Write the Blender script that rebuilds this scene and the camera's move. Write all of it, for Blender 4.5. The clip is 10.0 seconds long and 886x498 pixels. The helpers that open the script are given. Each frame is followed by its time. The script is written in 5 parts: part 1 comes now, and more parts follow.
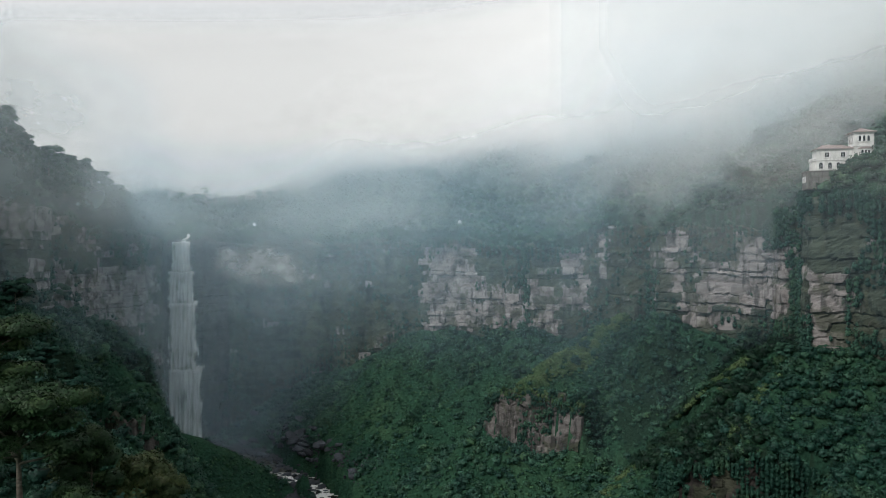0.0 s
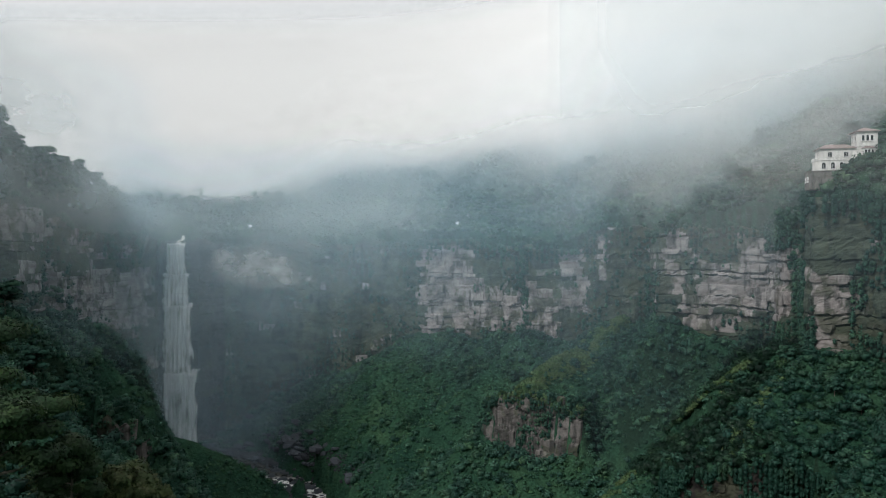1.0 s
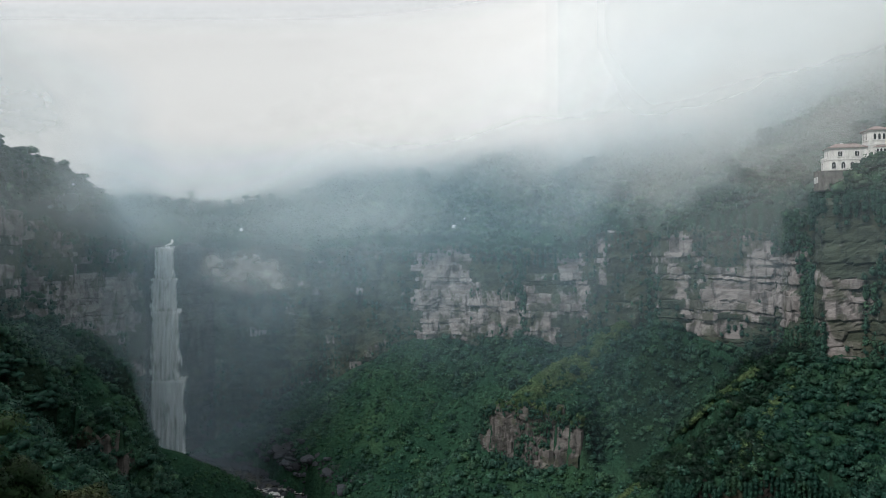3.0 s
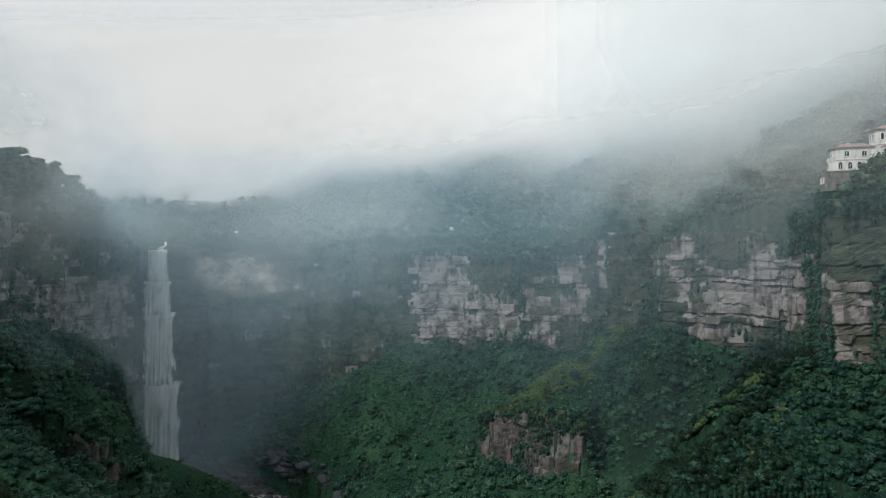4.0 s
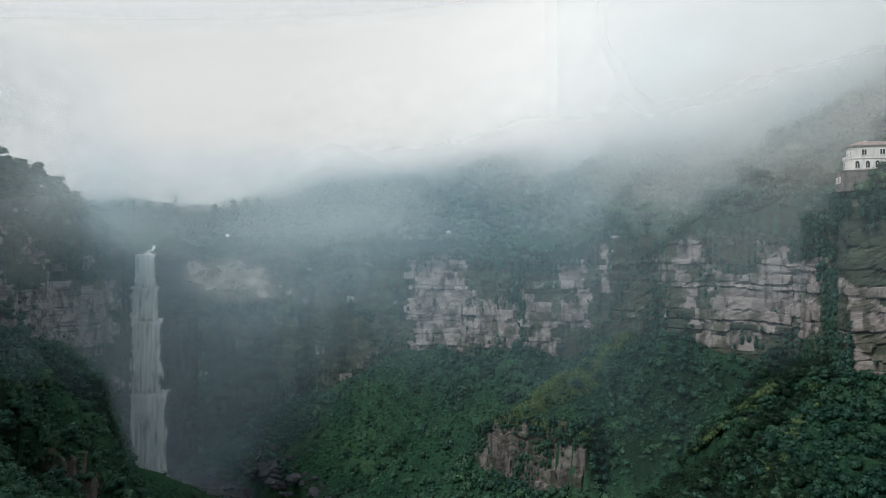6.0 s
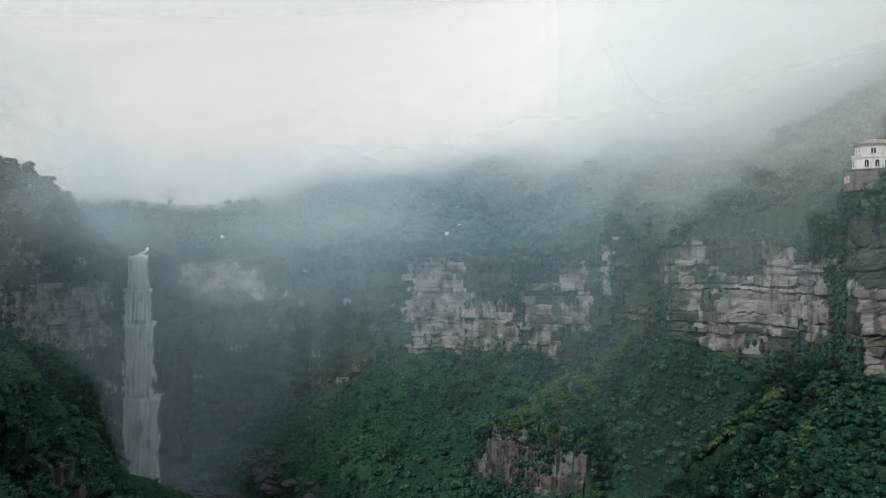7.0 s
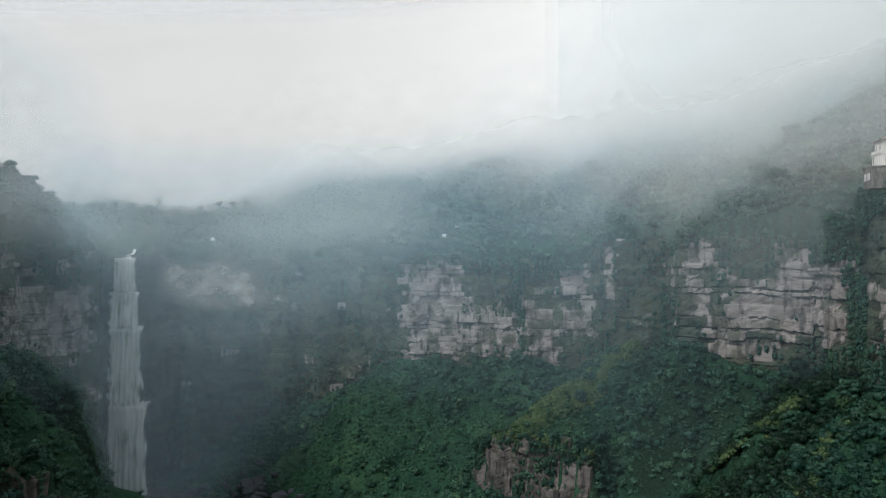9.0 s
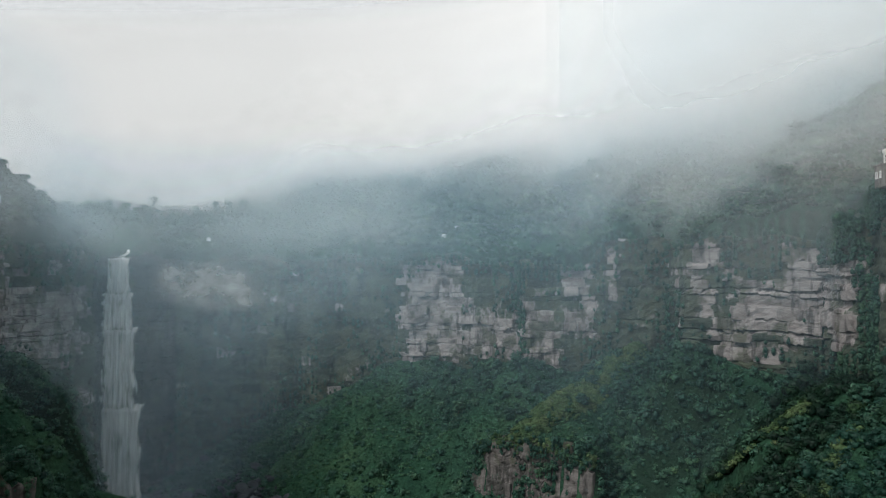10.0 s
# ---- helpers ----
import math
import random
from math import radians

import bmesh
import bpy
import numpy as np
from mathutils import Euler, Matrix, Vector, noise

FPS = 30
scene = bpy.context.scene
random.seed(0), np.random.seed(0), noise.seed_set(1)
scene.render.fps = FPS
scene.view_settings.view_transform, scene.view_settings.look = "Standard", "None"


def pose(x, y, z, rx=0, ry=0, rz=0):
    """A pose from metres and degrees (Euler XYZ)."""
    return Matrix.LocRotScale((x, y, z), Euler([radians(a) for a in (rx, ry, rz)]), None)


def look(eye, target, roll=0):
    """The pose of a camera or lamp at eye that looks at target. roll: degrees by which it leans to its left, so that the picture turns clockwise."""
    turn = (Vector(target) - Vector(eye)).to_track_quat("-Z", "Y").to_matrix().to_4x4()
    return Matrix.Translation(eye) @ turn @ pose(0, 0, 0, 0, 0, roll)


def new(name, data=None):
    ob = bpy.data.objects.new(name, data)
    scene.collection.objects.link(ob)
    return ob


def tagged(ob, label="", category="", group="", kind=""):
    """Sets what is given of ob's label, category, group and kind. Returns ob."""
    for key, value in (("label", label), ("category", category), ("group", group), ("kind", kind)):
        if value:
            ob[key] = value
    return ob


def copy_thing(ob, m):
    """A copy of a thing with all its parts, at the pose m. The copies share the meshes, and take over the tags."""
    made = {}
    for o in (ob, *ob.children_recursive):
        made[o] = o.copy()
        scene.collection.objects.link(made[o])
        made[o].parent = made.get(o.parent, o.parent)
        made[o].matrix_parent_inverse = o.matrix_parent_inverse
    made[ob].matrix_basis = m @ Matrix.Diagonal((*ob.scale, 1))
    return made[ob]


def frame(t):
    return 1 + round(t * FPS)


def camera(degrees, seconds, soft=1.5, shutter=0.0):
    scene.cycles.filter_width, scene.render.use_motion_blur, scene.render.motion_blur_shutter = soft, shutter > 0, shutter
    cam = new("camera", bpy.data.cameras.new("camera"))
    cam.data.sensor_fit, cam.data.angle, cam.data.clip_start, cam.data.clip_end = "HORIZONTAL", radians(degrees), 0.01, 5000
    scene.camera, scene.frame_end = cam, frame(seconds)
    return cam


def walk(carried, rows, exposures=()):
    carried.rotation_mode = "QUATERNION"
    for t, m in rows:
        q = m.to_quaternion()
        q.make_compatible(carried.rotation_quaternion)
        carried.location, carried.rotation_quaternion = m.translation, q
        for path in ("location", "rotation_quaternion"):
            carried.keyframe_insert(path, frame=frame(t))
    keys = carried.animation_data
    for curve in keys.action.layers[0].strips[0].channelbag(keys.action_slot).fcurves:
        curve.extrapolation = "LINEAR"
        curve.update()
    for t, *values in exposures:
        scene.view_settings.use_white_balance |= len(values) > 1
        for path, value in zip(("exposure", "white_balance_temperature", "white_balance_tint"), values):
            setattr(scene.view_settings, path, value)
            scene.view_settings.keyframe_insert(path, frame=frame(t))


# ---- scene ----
cam = camera(64.5, 10.0, 1.0)
METRES, EYE, TILT, LEAN, TURN = 70.0, 150.0, 0.0, 0.0, 0.0
ROWS = [
    (0.0, 0.0, 0.0, 0.0, 0.0, 0.0, 0.0),
    (0.5, 0.003, 0.0344, -0.0022, -0.07, 0.09, 0.03),
    (1.0, 0.0066, 0.0718, -0.0025, -0.14, 0.15, 0.04),
    (1.5, 0.0093, 0.1126, -0.0057, -0.22, 0.19, 0.05),
    (2.0, 0.0109, 0.157, -0.0071, -0.3, 0.27, 0.06),
    (2.5, 0.0145, 0.2026, -0.0103, -0.35, 0.42, 0.06),
    (4.0, 0.0171, 0.3525, -0.0122, -0.6, 0.76, 0.11),
    (4.5, 0.0185, 0.4038, -0.0149, -0.67, 0.9, 0.12),
    (5.0, 0.0216, 0.4569, -0.0169, -0.71, 0.99, 0.11),
    (5.5, 0.0261, 0.5109, -0.017, -0.74, 1.07, 0.11),
    (7.0, 0.0322, 0.6721, -0.0271, -0.9, 1.38, 0.08),
    (7.5, 0.0286, 0.7244, -0.0328, -1.01, 1.51, 0.06),
    (8.0, 0.0324, 0.7794, -0.0363, -1.04, 1.6, 0.04),
    (8.5, 0.0389, 0.8339, -0.0357, -1.05, 1.64, 0.06),
    (9.0, 0.0427, 0.8883, -0.038, -1.07, 1.73, 0.04),
    (9.5, 0.0473, 0.9417, -0.0411, -1.09, 1.79, 0.02),
    (10.0, 0.0548, 0.9958, -0.0382, -1.05, 1.78, 0.04),
]
walk(cam, [(t, pose(0, 0, EYE, TILT, LEAN, TURN) @ pose(METRES * x, METRES * y, METRES * z, 90 + pitch, roll, yaw)) for t, x, y, z, yaw, pitch, roll in ROWS])

# ---- world, sun, exposure ----
scene.cycles.transparent_max_bounces = 24
world = bpy.data.worlds.new("overcast_sky")
scene.world = world
world.use_nodes = True
wn, wl = world.node_tree.nodes, world.node_tree.links
wn.clear()
w_out = wn.new("ShaderNodeOutputWorld")
w_bg = wn.new("ShaderNodeBackground")
w_sky = wn.new("ShaderNodeTexSky")
w_sky.sky_type = "NISHITA"
w_sky.sun_disc = False
w_sky.sun_elevation, w_sky.sun_rotation = radians(41), radians(231)
w_dim = wn.new("ShaderNodeVectorMath")
w_dim.operation = "SCALE"
w_dim.inputs["Scale"].default_value = 0.09
w_tc = wn.new("ShaderNodeTexCoord")
w_map = wn.new("ShaderNodeMapping")
w_map.inputs["Scale"].default_value = (1.0, 1.0, 2.6)
w_no = wn.new("ShaderNodeTexNoise")
w_no.inputs["Scale"].default_value, w_no.inputs["Detail"].default_value = 1.3, 3.0
w_ramp = wn.new("ShaderNodeValToRGB")
w_ramp.color_ramp.elements[0].position, w_ramp.color_ramp.elements[1].position = 0.36, 0.60
w_ramp.color_ramp.elements[0].color = (0.765, 0.785, 0.795, 1)
w_ramp.color_ramp.elements[1].color = (0.80, 0.80, 0.80, 1)
w_mix = wn.new("ShaderNodeMix")
w_mix.data_type = "RGBA"
w_mix.inputs["Factor"].default_value = 0.93
wl.new(w_sky.outputs["Color"], w_dim.inputs[0])
wl.new(w_tc.outputs["Generated"], w_map.inputs["Vector"])
wl.new(w_map.outputs["Vector"], w_no.inputs["Vector"])
wl.new(w_no.outputs["Fac"], w_ramp.inputs["Fac"])
wl.new(w_dim.outputs["Vector"], w_mix.inputs["A"])
wl.new(w_ramp.outputs["Color"], w_mix.inputs["B"])
wl.new(w_mix.outputs["Result"], w_bg.inputs["Color"])
w_bg.inputs["Strength"].default_value = 1.0
wl.new(w_bg.outputs["Background"], w_out.inputs["Surface"])

sun_data = bpy.data.lights.new("sun", "SUN")
sun_data.energy, sun_data.angle, sun_data.color = 1.9, radians(12), (1.0, 0.98, 0.95)
sun = new("sun", sun_data)
sun.matrix_world = look((-450, 20, 590), (0, 380, 80))


# ---- materials ----
class Nodes:
    """A node material with a Principled shader and short ways to add nodes."""

    def __init__(self, name, rough=0.8):
        self.mat = bpy.data.materials.new(name)
        self.mat.use_nodes = True
        self.n, self.l = self.mat.node_tree.nodes, self.mat.node_tree.links
        self.b = self.n["Principled BSDF"]
        self.out = self.n["Material Output"]
        self.b.inputs["Roughness"].default_value = rough
        self.b.inputs["Specular IOR Level"].default_value = 0.25
        self.geo = self.n.new("ShaderNodeNewGeometry")

    def link(self, a, b):
        self.l.new(a, b)

    def noise(self, scale, detail=4.0, stretch=(1, 1, 1), rough=0.55, vec=None):
        mp = self.n.new("ShaderNodeMapping")
        mp.inputs["Scale"].default_value = stretch
        tx = self.n.new("ShaderNodeTexNoise")
        tx.inputs["Scale"].default_value = scale
        tx.inputs["Detail"].default_value = detail
        tx.inputs["Roughness"].default_value = rough
        self.link(vec or self.geo.outputs["Position"], mp.inputs["Vector"])
        self.link(mp.outputs["Vector"], tx.inputs["Vector"])
        return tx.outputs["Fac"]

    def ramp(self, fac, *stops):
        r = self.n.new("ShaderNodeValToRGB")
        e = r.color_ramp.elements
        while len(e) < len(stops):
            e.new(0.5)
        for k, (p, c) in enumerate(stops):
            e[k].position = p
            e[k].color = (*c, 1) if not isinstance(c, (int, float)) else (c, c, c, 1)
        self.link(fac, r.inputs["Fac"])
        return r.outputs["Color"]

    def mix(self, fac, a, b, mode="MIX"):
        m = self.n.new("ShaderNodeMix")
        m.data_type, m.blend_type = "RGBA", mode
        for key, v in (("Factor", fac), ("A", a), ("B", b)):
            if isinstance(v, (int, float)):
                m.inputs[key].default_value = v if key == "Factor" else (v, v, v, 1)
            elif isinstance(v, tuple):
                m.inputs[key].default_value = (*v, 1)
            else:
                self.link(v, m.inputs[key])
        return m.outputs["Result"]

    def math(self, op, a, b=0.0, clamp=False):
        m = self.n.new("ShaderNodeMath")
        m.operation, m.use_clamp = op, clamp
        for k, v in ((0, a), (1, b)):
            if isinstance(v, (int, float)):
                m.inputs[k].default_value = v
            else:
                self.link(v, m.inputs[k])
        return m.outputs["Value"]

    def span(self, v, a, b, c, d):
        m = self.n.new("ShaderNodeMapRange")
        m.interpolation_type = "SMOOTHSTEP"
        self.link(v, m.inputs["Value"])
        for key, q in (("From Min", a), ("From Max", b), ("To Min", c), ("To Max", d)):
            m.inputs[key].default_value = q
        return m.outputs["Result"]

    def bump(self, height, strength, distance):
        p = self.n.new("ShaderNodeBump")
        p.inputs["Strength"].default_value, p.inputs["Distance"].default_value = strength, distance
        self.link(height, p.inputs["Height"])
        self.link(p.outputs["Normal"], self.b.inputs["Normal"])

    def colour(self, v):
        if isinstance(v, tuple):
            self.b.inputs["Base Color"].default_value = (*v, 1)
        else:
            self.link(v, self.b.inputs["Base Color"])
        return self


def leaf_material(name, dark, mid, pale, scale=0.09):
    """Foliage: patches over the slope, a tone for each plant (the mesh's attribute "tone", lowered in crown cores as
    shade) and a little for each leaf spray.
    """
    m = Nodes(name, 0.55)
    at = m.n.new("ShaderNodeAttribute")
    at.attribute_name = "tone"
    patch = m.ramp(m.noise(scale, 3.0), (0.32, dark), (0.52, mid), (0.70, pale))
    each = m.ramp(m.geo.outputs["Random Per Island"], (0.0, 0.72), (0.6, 1.0), (1.0, 1.30))
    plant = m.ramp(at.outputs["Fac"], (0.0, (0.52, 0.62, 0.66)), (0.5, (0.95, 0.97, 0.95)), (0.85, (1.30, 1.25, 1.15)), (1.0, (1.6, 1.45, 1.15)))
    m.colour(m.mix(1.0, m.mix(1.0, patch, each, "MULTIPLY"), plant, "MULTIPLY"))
    m.b.inputs["Specular IOR Level"].default_value = 0.15
    return m.mat


def rock_colour(m, pale, warm, stain, wetness=0.5, moss_at=0.60):
    at = m.n.new("ShaderNodeAttribute")
    at.attribute_name = "tone"
    base = m.ramp(m.noise(0.13, 6.0, (0.6, 0.6, 1.6)), (0.32, warm), (0.50, pale), (0.72, tuple(c * 1.25 for c in pale)))
    beds = m.ramp(m.noise(0.8, 6.0, (0.14, 0.14, 1.0), 0.65), (0.36, 0.55), (0.50, 1.0))
    base = m.mix(0.5, base, beds, "MULTIPLY")
    runs = m.ramp(m.noise(0.30, 6.0, (1.0, 1.0, 0.20)), (wetness - 0.16, 0.8), (wetness - 0.04, 0.0))
    base = m.mix(runs, base, stain)
    moss = m.ramp(m.noise(0.10, 7.0, (1, 1, 0.8)), (moss_at, 0.0), (moss_at + 0.08, 0.75))
    base = m.mix(moss, base, (0.062, 0.070, 0.045))
    block = m.ramp(at.outputs["Fac"], (0.0, 0.62), (0.45, 1.0), (1.0, 1.22))
    return m.mix(1.0, base, block, "MULTIPLY")


def rock_relief(m):
    m.bump(m.math("ADD", m.noise(1.1, 6.0, (0.7, 0.7, 1.6)), m.math("MULTIPLY", m.noise(0.3, 4.0), 1.2)), 0.7, 0.6)


def rock_material(name, pale, warm, stain, wetness=0.5, moss_at=0.60):
    m = Nodes(name, 0.85)
    base = rock_colour(m, pale, warm, stain, wetness, moss_at)
    each = m.n.new("ShaderNodeObjectInfo")
    tone = m.ramp(each.outputs["Random"], (0.0, 0.92), (1.0, 1.07))
    m.colour(m.mix(1.0, base, tone, "MULTIPLY"))
    rock_relief(m)
    return m.mat


def cliff_material(name, rock, moss):
    """Bare rock where the mesh's attribute "bare" says so, lichen and moss elsewhere."""
    m = Nodes(name, 0.88)
    at = m.n.new("ShaderNodeAttribute")
    at.attribute_name = "bare"
    edge = m.math("ADD", at.outputs["Fac"], m.math("MULTIPLY", m.math("SUBTRACT", m.noise(0.30, 7.0, (1, 1, 0.8)), 0.5), 0.8))
    m.colour(m.mix(m.span(edge, 0.36, 0.56, 0.0, 1.0), rock_colour(m, *moss), rock_colour(m, *rock)))
    rock_relief(m)
    return m.mat


M_LEAF = leaf_material("forest_leaves", (0.022, 0.066, 0.052), (0.036, 0.096, 0.068), (0.060, 0.128, 0.074))
M_LEAF_UP = leaf_material("hill_leaves", (0.030, 0.070, 0.056), (0.050, 0.102, 0.070), (0.080, 0.136, 0.078), 0.05)
# the forest green darkened: shade put into the leaf colour
M_LEAF_SHADED = leaf_material("shade_tinted_leaves", (0.010, 0.044, 0.033), (0.021, 0.068, 0.048), (0.042, 0.094, 0.054))
# darker again, for the shaded look of the east spur
M_LEAF_EAST = leaf_material("shaded_spur_leaves", (0.006, 0.022, 0.015), (0.011, 0.035, 0.021), (0.024, 0.056, 0.027), 0.10)
M_LEAF_NEAR = leaf_material("near_leaves", (0.010, 0.030, 0.013), (0.021, 0.050, 0.020), (0.044, 0.074, 0.028), 0.2)
M_DRY = leaf_material("dry_grass", (0.056, 0.112, 0.050), (0.084, 0.138, 0.060), (0.112, 0.150, 0.070), 0.12)
M_LEAF_PALE = leaf_material("flowering_leaves", (0.03, 0.055, 0.022), (0.06, 0.085, 0.034), (0.12, 0.13, 0.065), 0.6)
M_GRASS = leaf_material("tall_grass", (0.022, 0.074, 0.046), (0.036, 0.102, 0.056), (0.058, 0.126, 0.060))
BARE_ROCK = ((0.270, 0.246, 0.238), (0.175, 0.152, 0.144), (0.060, 0.058, 0.056), 0.52, 0.515)
M_ROCK = rock_material("sandstone", *BARE_ROCK)
M_ROCK_DARK = rock_material("dark_sandstone", (0.060, 0.052, 0.047), (0.034, 0.029, 0.026), (0.012, 0.012, 0.012), 0.52, 0.50)
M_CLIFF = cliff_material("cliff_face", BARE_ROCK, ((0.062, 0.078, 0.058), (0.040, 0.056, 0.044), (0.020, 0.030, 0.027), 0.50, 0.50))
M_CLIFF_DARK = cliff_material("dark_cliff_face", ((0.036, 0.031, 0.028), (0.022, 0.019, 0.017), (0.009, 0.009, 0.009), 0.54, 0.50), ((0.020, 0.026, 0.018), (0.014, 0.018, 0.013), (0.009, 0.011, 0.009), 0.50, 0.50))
M_WET = rock_material("wet_dark_rock", (0.06, 0.058, 0.056), (0.045, 0.045, 0.044), (0.02, 0.021, 0.022), 0.58)
M_BOULDER = rock_material("river_rock", (0.060, 0.068, 0.080), (0.038, 0.044, 0.052), (0.016, 0.018, 0.021), 0.45, 0.85)
M_OUTCROP = rock_material("streaked_rock", (0.150, 0.138, 0.132), (0.100, 0.090, 0.084), (0.030, 0.031, 0.029), 0.58, 0.52)
M_BARK = rock_material("pale_bark", (0.26, 0.24, 0.20), (0.17, 0.15, 0.12), (0.06, 0.055, 0.045), 0.48, 0.62)


def river_material():
    m = Nodes("foaming_river", 0.25)
    foam = m.ramp(m.noise(0.16, 6.0, (1, 1, 0.2), 0.6), (0.43, 0.0), (0.50, 1.0))
    at = m.n.new("ShaderNodeSeparateXYZ")
    m.link(m.geo.outputs["Position"], at.inputs["Vector"])
    foam = m.math("MULTIPLY", foam, m.span(at.outputs["Y"], 452, 466, 1.0, 0.06))     # white where the rapids begin
    m.colour(m.mix(foam, (0.030, 0.032, 0.028), (0.82, 0.82, 0.80)))
    m.bump(m.noise(0.8, 6.0), 0.7, 0.4)
    return m.mat


M_RIVER = river_material()


def ground_material():
    m = Nodes("grassy_ground", 0.95)
    m.b.inputs["Specular IOR Level"].default_value = 0.05
    green = m.ramp(m.noise(0.035, 6.0), (0.30, (0.014, 0.042, 0.029)), (0.5, (0.023, 0.064, 0.039)), (0.68, (0.037, 0.084, 0.046)), (0.82, (0.052, 0.094, 0.050)))
    fine = m.ramp(m.noise(0.8, 6.0), (0.3, 0.55), (0.7, 1.35))
    green = m.mix(1.0, green, fine, "MULTIPLY")
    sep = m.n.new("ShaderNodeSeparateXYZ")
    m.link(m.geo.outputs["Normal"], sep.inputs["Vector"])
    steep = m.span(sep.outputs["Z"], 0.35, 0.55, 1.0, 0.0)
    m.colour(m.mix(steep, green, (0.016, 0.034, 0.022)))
    m.bump(m.noise(0.6, 8.0), 1.0, 1.5)
    return m.mat


M_GROUND = ground_material()


# ---- small mesh helpers ----
def mesh_from(name, verts, faces, material, smooth=False):
    me = bpy.data.meshes.new(name)
    verts = np.asarray(verts, dtype=np.float32)
    faces = np.asarray(faces, dtype=np.int32)
    k = faces.shape[1]
    me.vertices.add(len(verts))
    me.vertices.foreach_set("co", verts.ravel())
    me.loops.add(faces.size)
    me.loops.foreach_set("vertex_index", faces.ravel())
    me.polygons.add(len(faces))
    me.polygons.foreach_set("loop_start", np.arange(0, faces.size, k, dtype=np.int32))
    me.polygons.foreach_set("use_smooth", np.full(len(faces), smooth, dtype=bool))
    me.update(calc_edges=True)
    me.materials.append(material)
    return me


def under(ob, parent):
    ob.parent = parent
    return ob


def part(name, bm, material, parent, label=""):
    me = bpy.data.meshes.new(name)
    bm.to_mesh(me)
    bm.free()
    me.materials.append(material)
    ob = under(new(name, me), parent)
    return tagged(ob, label) if label else ob


def grid_faces(nu, nv):
    a = np.arange(nu * nv).reshape(nu, nv)
    return np.stack([a[:-1, :-1], a[1:, :-1], a[1:, 1:], a[:-1, 1:]], -1).reshape(-1, 4)


RNG = np.random.default_rng(7)


def wave(x, y, size, seed=0.0):
    """A cheap smooth noise of about -1 to 1 for arrays."""
    x, y = np.asarray(x) / size + seed * 1.7, np.asarray(y) / size - seed * 0.9
    v = np.sin(1.1 * x + 2.3 * np.sin(0.7 * y + seed)) + np.sin(1.7 * y + 1.9 * np.sin(0.9 * x - seed)) + 0.6 * np.sin(2.9 * x + 2.1 * y + seed) + 0.5 * np.sin(4.3 * y - 3.1 * x + 2 * seed)
    return v / 2.4


# ---- the plan: the rim of the gorge, with the cliff's top, its foot and the slope above ----
# x, y, top, foot, slope of the hill, slope of the scree, first steep rise behind the edge
RIM = [
    (-262, 60, 190, 150, 0.30, 0.8, 30), (-240, 220, 182, 140, 0.30, 0.8, 34), (-212, 300, 176, 132, 0.34, 1.3, 60), (-201, 350, 172, 128, 0.26, 1.5, 60),
    (-222, 392, 168, 120, 0.14, 1.7, 54), (-219, 425, 165, 112, 0.10, 2.0, 46), (-207, 470, 160, 100, 0.06, 2.8, 38), (-203, 498, 158, 40, 0.12, 2.6, 24),
    (-207, 518, 157, 6, 0.26, 0.15, 13), (-178, 520, 156, 6, 0.32, 0.15, 13), (-163, 546, 156, 14, 0.42, 0.26, 13), (-120, 562, 156, 40, 0.52, 0.50, 8),
    (-55, 556, 156, 70, 0.62, 0.62, 6), (-14, 530, 157, 90, 0.64, 0.78, 6), (16, 518, 157, 92, 0.62, 0.80, 6), (44, 500, 153, 95, 0.60, 0.80, 8),
    (60, 464, 150, 97, 0.60, 0.85, 10), (88, 456, 152, 98, 0.62, 0.85, 9), (104, 440, 164, 106, 0.66, 0.85, 4), (126, 424, 162, 108, 0.70, 0.85, 4),
    (122, 388, 160, 114, 0.74, 0.85, 4), (142, 368, 161, 112, 0.78, 0.85, 4), (161, 345, 163, 110, 0.80, 0.85, 6), (160, 306, 170, 108, 0.78, 0.85, 2),
    (155, 292, 171, 107, 0.76, 0.85, 3), (166, 280, 172, 109, 0.80, 0.85, 3), (180, 240, 176, 114, 0.8, 0.8, 6), (205, 150, 178, 118, 0.4, 0.8, 8), (240, 40, 180, 120, 0.4, 0.8, 8),
]


def dense(rows, step):
    out = []
    for a, b in zip(rows, rows[1:]):
        a, b = np.array(a, float), np.array(b, float)
        n = max(1, int(np.hypot(*(b - a)[:2]) / step))
        out += [a + (b - a) * k / n for k in range(n)]
    return np.array(out + [np.array(rows[-1], float)])


RIM_D = dense(RIM, 3.0)
# a ragged edge, in and out by a few metres
_s = np.arange(len(RIM_D)) * 3.0
_t = np.gradient(RIM_D[:, :2], axis=0)
_t /= np.linalg.norm(_t, axis=1)[:, None]
RIM_N = np.stack([_t[:, 1], -_t[:, 0]], 1)          # towards the gorge
RIM_D[:, :2] += RIM_N * (1.8 * np.sin(_s / 7.0 + 2 * np.sin(_s / 23.0)) + 1.2 * np.sin(_s / 3.7))[:, None]
RIM_D[:, 2] += 2.0 * np.sin(_s / 11.0 + 1.0) + 1.3 * np.sin(_s / 4.3)
RIM_D[:, 3] += 3.0 * np.sin(_s / 17.0) + 1.5 * np.sin(_s / 6.1)


